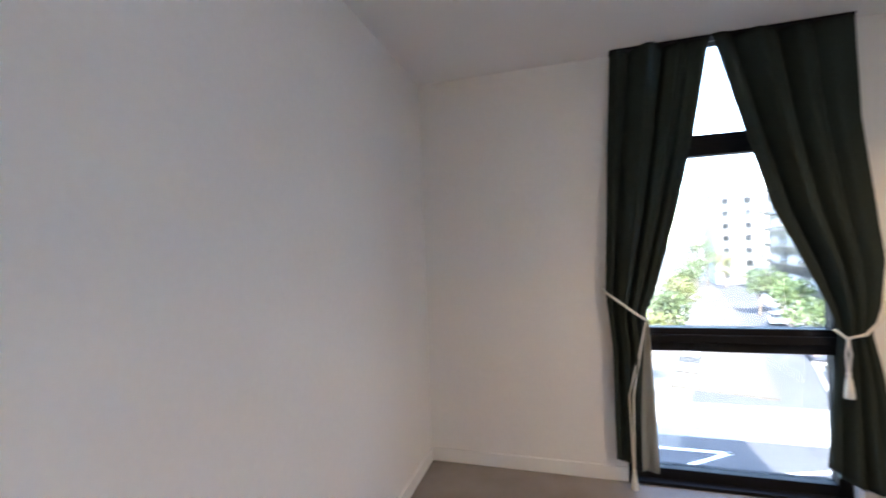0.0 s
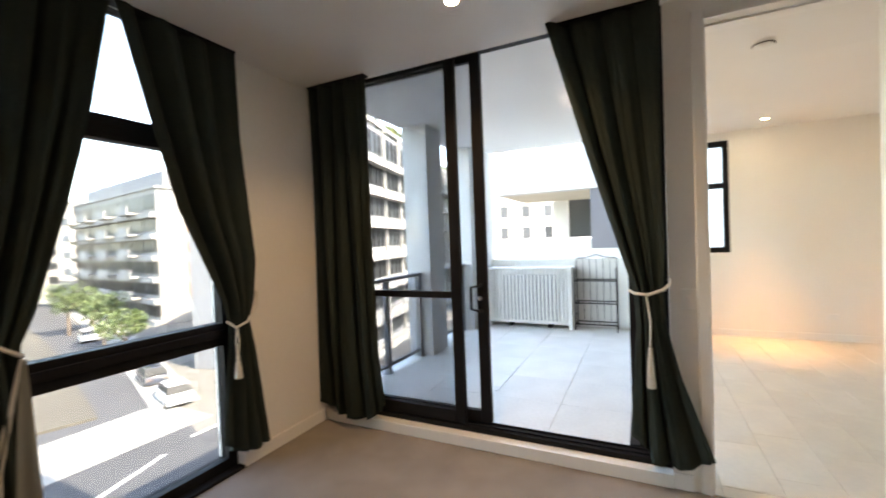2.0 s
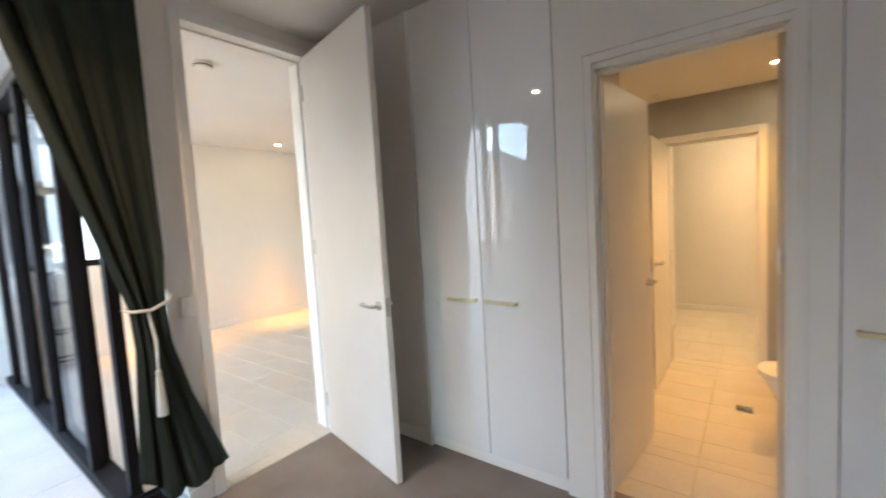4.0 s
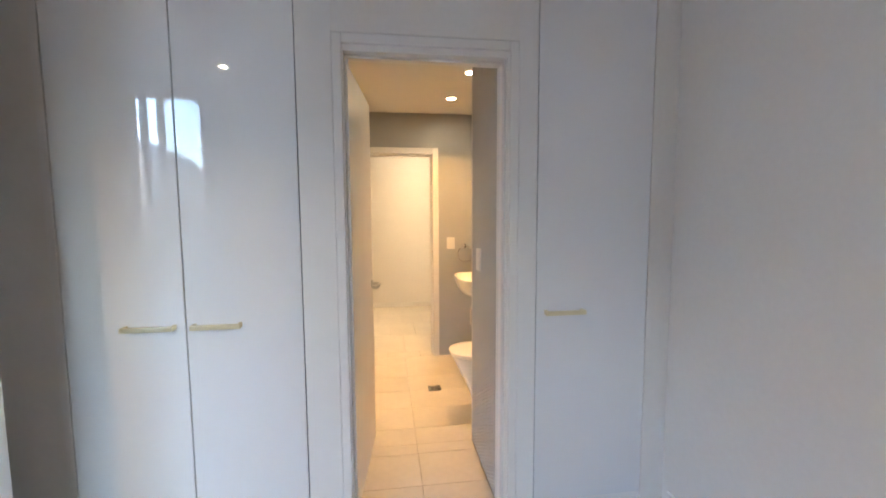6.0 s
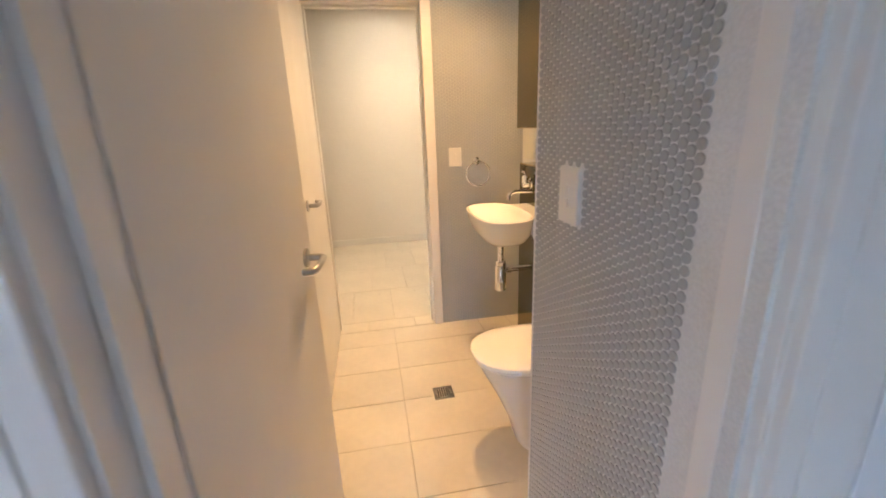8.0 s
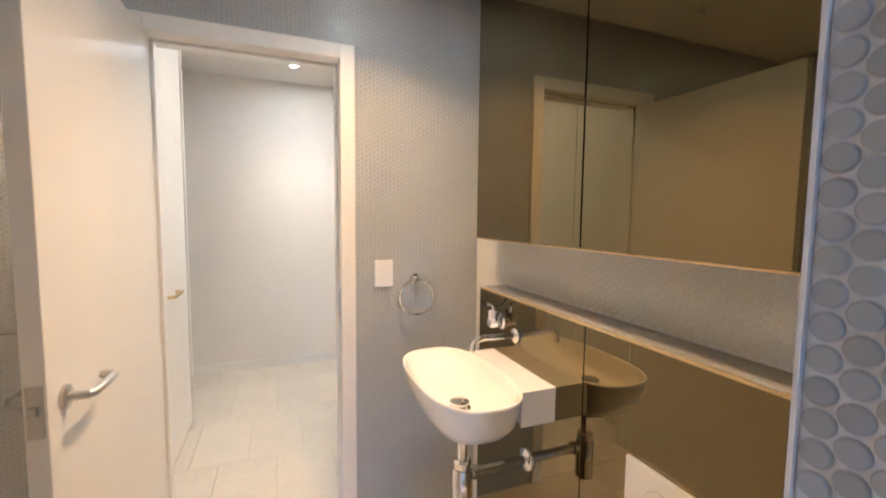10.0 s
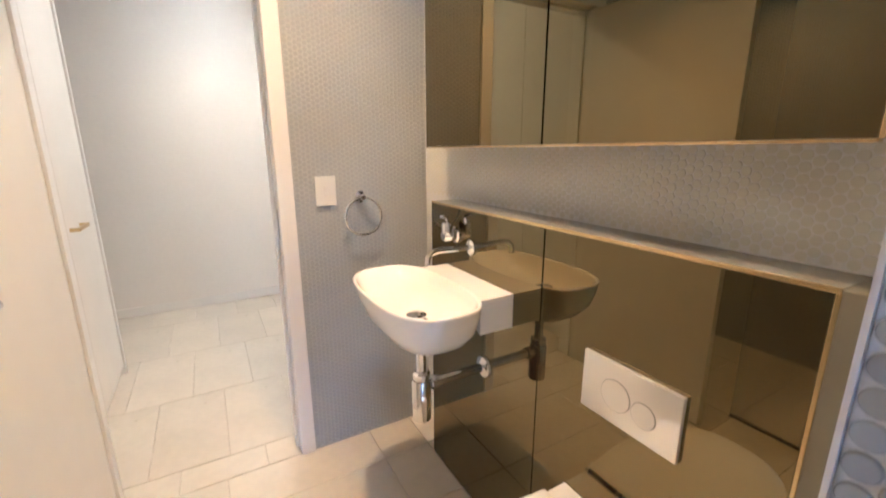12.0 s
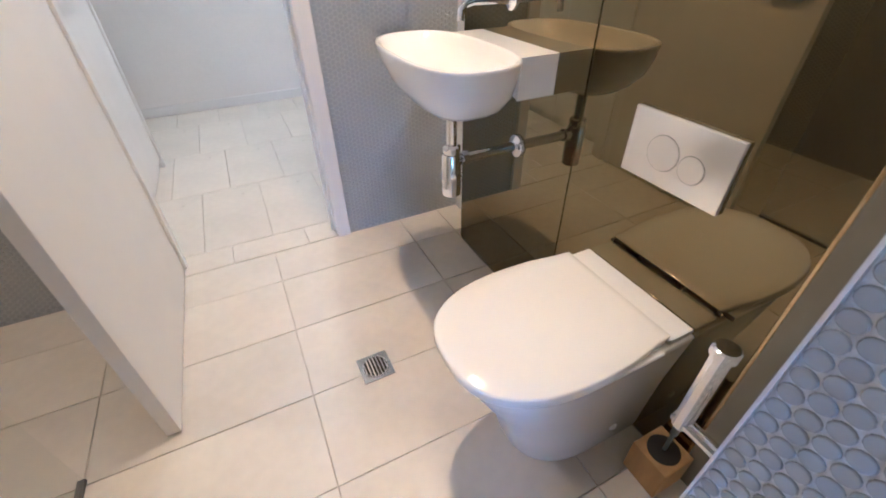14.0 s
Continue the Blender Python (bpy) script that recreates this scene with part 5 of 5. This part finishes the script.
def tile_floor(parent, x0, x1, y0, y1, px, py, ox, oy, z, material, gap=0.0022, shift=0.0, skip=None, thick=0.011):
    """Rows of tiles of pitch px by py, cut at the edges; shift moves every other row. Alike pieces share a mesh."""
    cache = {}
    row = math.floor((y0 - oy) / py)
    while oy + row * py < y1:
        ya, yb = max(y0, oy + row * py + gap / 2), min(y1, oy + (row + 1) * py - gap / 2)
        off = ox + (shift * px if row % 2 else 0)
        col = math.floor((x0 - off) / px)
        while off + col * px < x1:
            xa, xb = max(x0, off + col * px + gap / 2), min(x1, off + (col + 1) * px - gap / 2)
            if xb - xa > 0.01 and yb - ya > 0.01 and not (skip and skip((xa + xb) / 2, (ya + yb) / 2)):
                key = (round(xb - xa, 3), round(yb - ya, 3))
                if key not in cache:
                    cache[key] = slab_mesh("tile", xb - xa, yb - ya, thick, material)
                o = new("tile", cache[key])
                o.parent = parent
                o.location = ((xa + xb) / 2, (ya + yb) / 2, z + random.uniform(-0.0006, 0.0003))
                o.rotation_euler = (random.uniform(-0.0012, 0.0012), random.uniform(-0.0012, 0.0012), 0)
            col += 1
        row += 1


bath_base = bpy.data.objects["floor_bath_base"]
tile_floor(bath_base, -0.25, 0.487, -1.4605, -0.902, 0.61, 0.303, 0.108, -1.963, 0.0, TILE)
tile_floor(bath_base, -0.711, 1.648, -3.088, -1.462, 0.61, 0.303, 0.108, -1.963, 0.0, TILE)
tile_floor(bath_base, -0.828, -0.7125, -3.088, -2.817, 0.61, 0.303, 0.108, -1.963, 0.0, TILE)
tile_floor(bath_base, -0.185, 0.478, -3.238, -3.092, 0.33, 0.15, -0.05, -3.242, 0.0, TILE)
tile_floor(bath_base, -1.09, 2.19, -5.418, -3.242, 0.305, 0.61, -0.06, -3.24, 0.0, TILE, shift=0.5, skip=lambda x, y: x > 0.78 and y > -4.3)
tile_floor(bpy.data.objects["floor_living_base"], X1 + 0.01, LX - 0.001, -4.29, LY - 0.07, 0.61, 0.305, 2.42, -0.11, 0.0, TILE, shift=0.33)
tile_floor(bpy.data.objects["floor_balcony_base"], X1 + 0.205, 6.41, LY + 0.065, 3.34, 0.61, 0.61, 2.60, 0.63, BZ, BALTILE, gap=0.0035,
           skip=lambda x, y: False)


def penny_mesh_data(n, r, t, bevel):
    """Unit penny round in its own plane: rim on the wall, bevel, face."""
    ang = [2 * math.pi * k / n for k in range(n)]
    v = [(r * math.cos(a), r * math.sin(a), 0.0) for a in ang] + [(r * math.cos(a), r * math.sin(a), t - bevel) for a in ang] + [((r - bevel) * math.cos(a), (r - bevel) * math.sin(a), t) for a in ang]
    f = [(k, (k + 1) % n, (k + 1) % n + n, k + n) for k in range(n)] + [(k + n, (k + 1) % n + n, (k + 1) % n + 2 * n, k + 2 * n) for k in range(n)] + [tuple(range(2 * n, 3 * n))]
    return np.array(v), f


PITCH, RAD = 0.0200, 0.0090


def penny_spots(u0, u1, v0, v1, skip=None):
    """Centres of penny rounds in upright columns, every other column half a pitch higher."""
    out = []
    col, u = 0, u0 + RAD + 0.0006
    while u + RAD < u1:
        v = v0 + RAD + 0.0006 + (PITCH / 2 if col % 2 else 0)
        while v + RAD < v1:
            if not (skip and skip(u, v)):
                out.append((u, v))
            v += PITCH
        u += PITCH * 0.866
        col += 1
    return out


def penny_field(parent, spots, place, n, t=0.0022, bevel=0.0008, name="penny_tiles", material=None):
    """Joined penny rounds; place maps wall coordinates (u, v, out) to the world."""
    base, bf = penny_mesh_data(n, RAD, t, bevel)
    rng = np.random.RandomState(len(spots))
    verts, faces = [], []
    for u, v in spots:
        i = len(verts)
        du, dv = rng.normal(0, 0.0002, 2)
        for a, b, c in base:
            verts.append(place(u + a + du, v + b + dv, c))
        faces += [tuple(i + k for k in f) for f in bf]
    ob = new(name, raw_mesh(name, verts, faces, material or PENNY))
    ob.parent = parent
    return tagged(ob, "small round grey mosaic tiles", kind="stuff")


# wall end beside the toilet: the rounds nearest the eye are single pieces
nib = bpy.data.objects["wall_wardrobe_2"]
spots = penny_spots(-1.4598, -0.903, 0.002, 2.448, skip=lambda u, v: -1.305 < u < -1.219 and 1.137 < v < 1.263)
near = [s for s in spots if s[0] < -1.335 and 0.98 < s[1] < 1.94][:300]
chosen = set(near)
penny_field(nib, [s for s in spots if s not in chosen], lambda u, v, o: (-0.254 + o, u, v), 12, t=0.0028)
pv, pf = penny_mesh_data(16, RAD, 0.0028, 0.0010)
piece = raw_mesh("penny_tile", [(c, a, b) for a, b, c in pv], pf, PENNY)
for u, v in near:
    o = new("penny_tile", piece)
    o.parent, o.location = nib, (-0.254, u + random.uniform(-0.0003, 0.0003), v + random.uniform(-0.0003, 0.0003))
    o.rotation_euler = (0, random.uniform(-0.012, 0.012), random.uniform(-0.012, 0.012))
penny_field(nib, penny_spots(-0.706, -0.262, 0.002, 2.448), lambda u, v, o: (u, -1.460 - o, v), 8)
south = bpy.data.objects["wall_bath_south"]
penny_field(south, penny_spots(-0.828, 1.648, 0.002, 2.448, skip=lambda u, v: -0.24 < u < 0.54 and v < 2.108), lambda u, v, o: (u, BY - 0.003 + o, v), 8)
west = bpy.data.objects["wall_bath_west"]
# Niche rounds take the lightened copy of the tile.
penny_field(west, penny_spots(-3.085, -1.462, 1.134, 1.336), lambda u, v, o: (BX0 - 0.003 + o, u, v), 12, t=0.0012, bevel=0.0005, material=NICHEBRIGHT)
penny_field(west, penny_spots(-1.586, -1.462, 1.338, 2.448), lambda u, v, o: (BX0 - 0.003 + o, u, v), 8)
east = bpy.data.objects["wall_bath_east"]
penny_field(east, penny_spots(-3.085, -1.45, 0.01, 2.44), lambda u, v, o: (BX1 + 0.003 - o, u, v), 6)
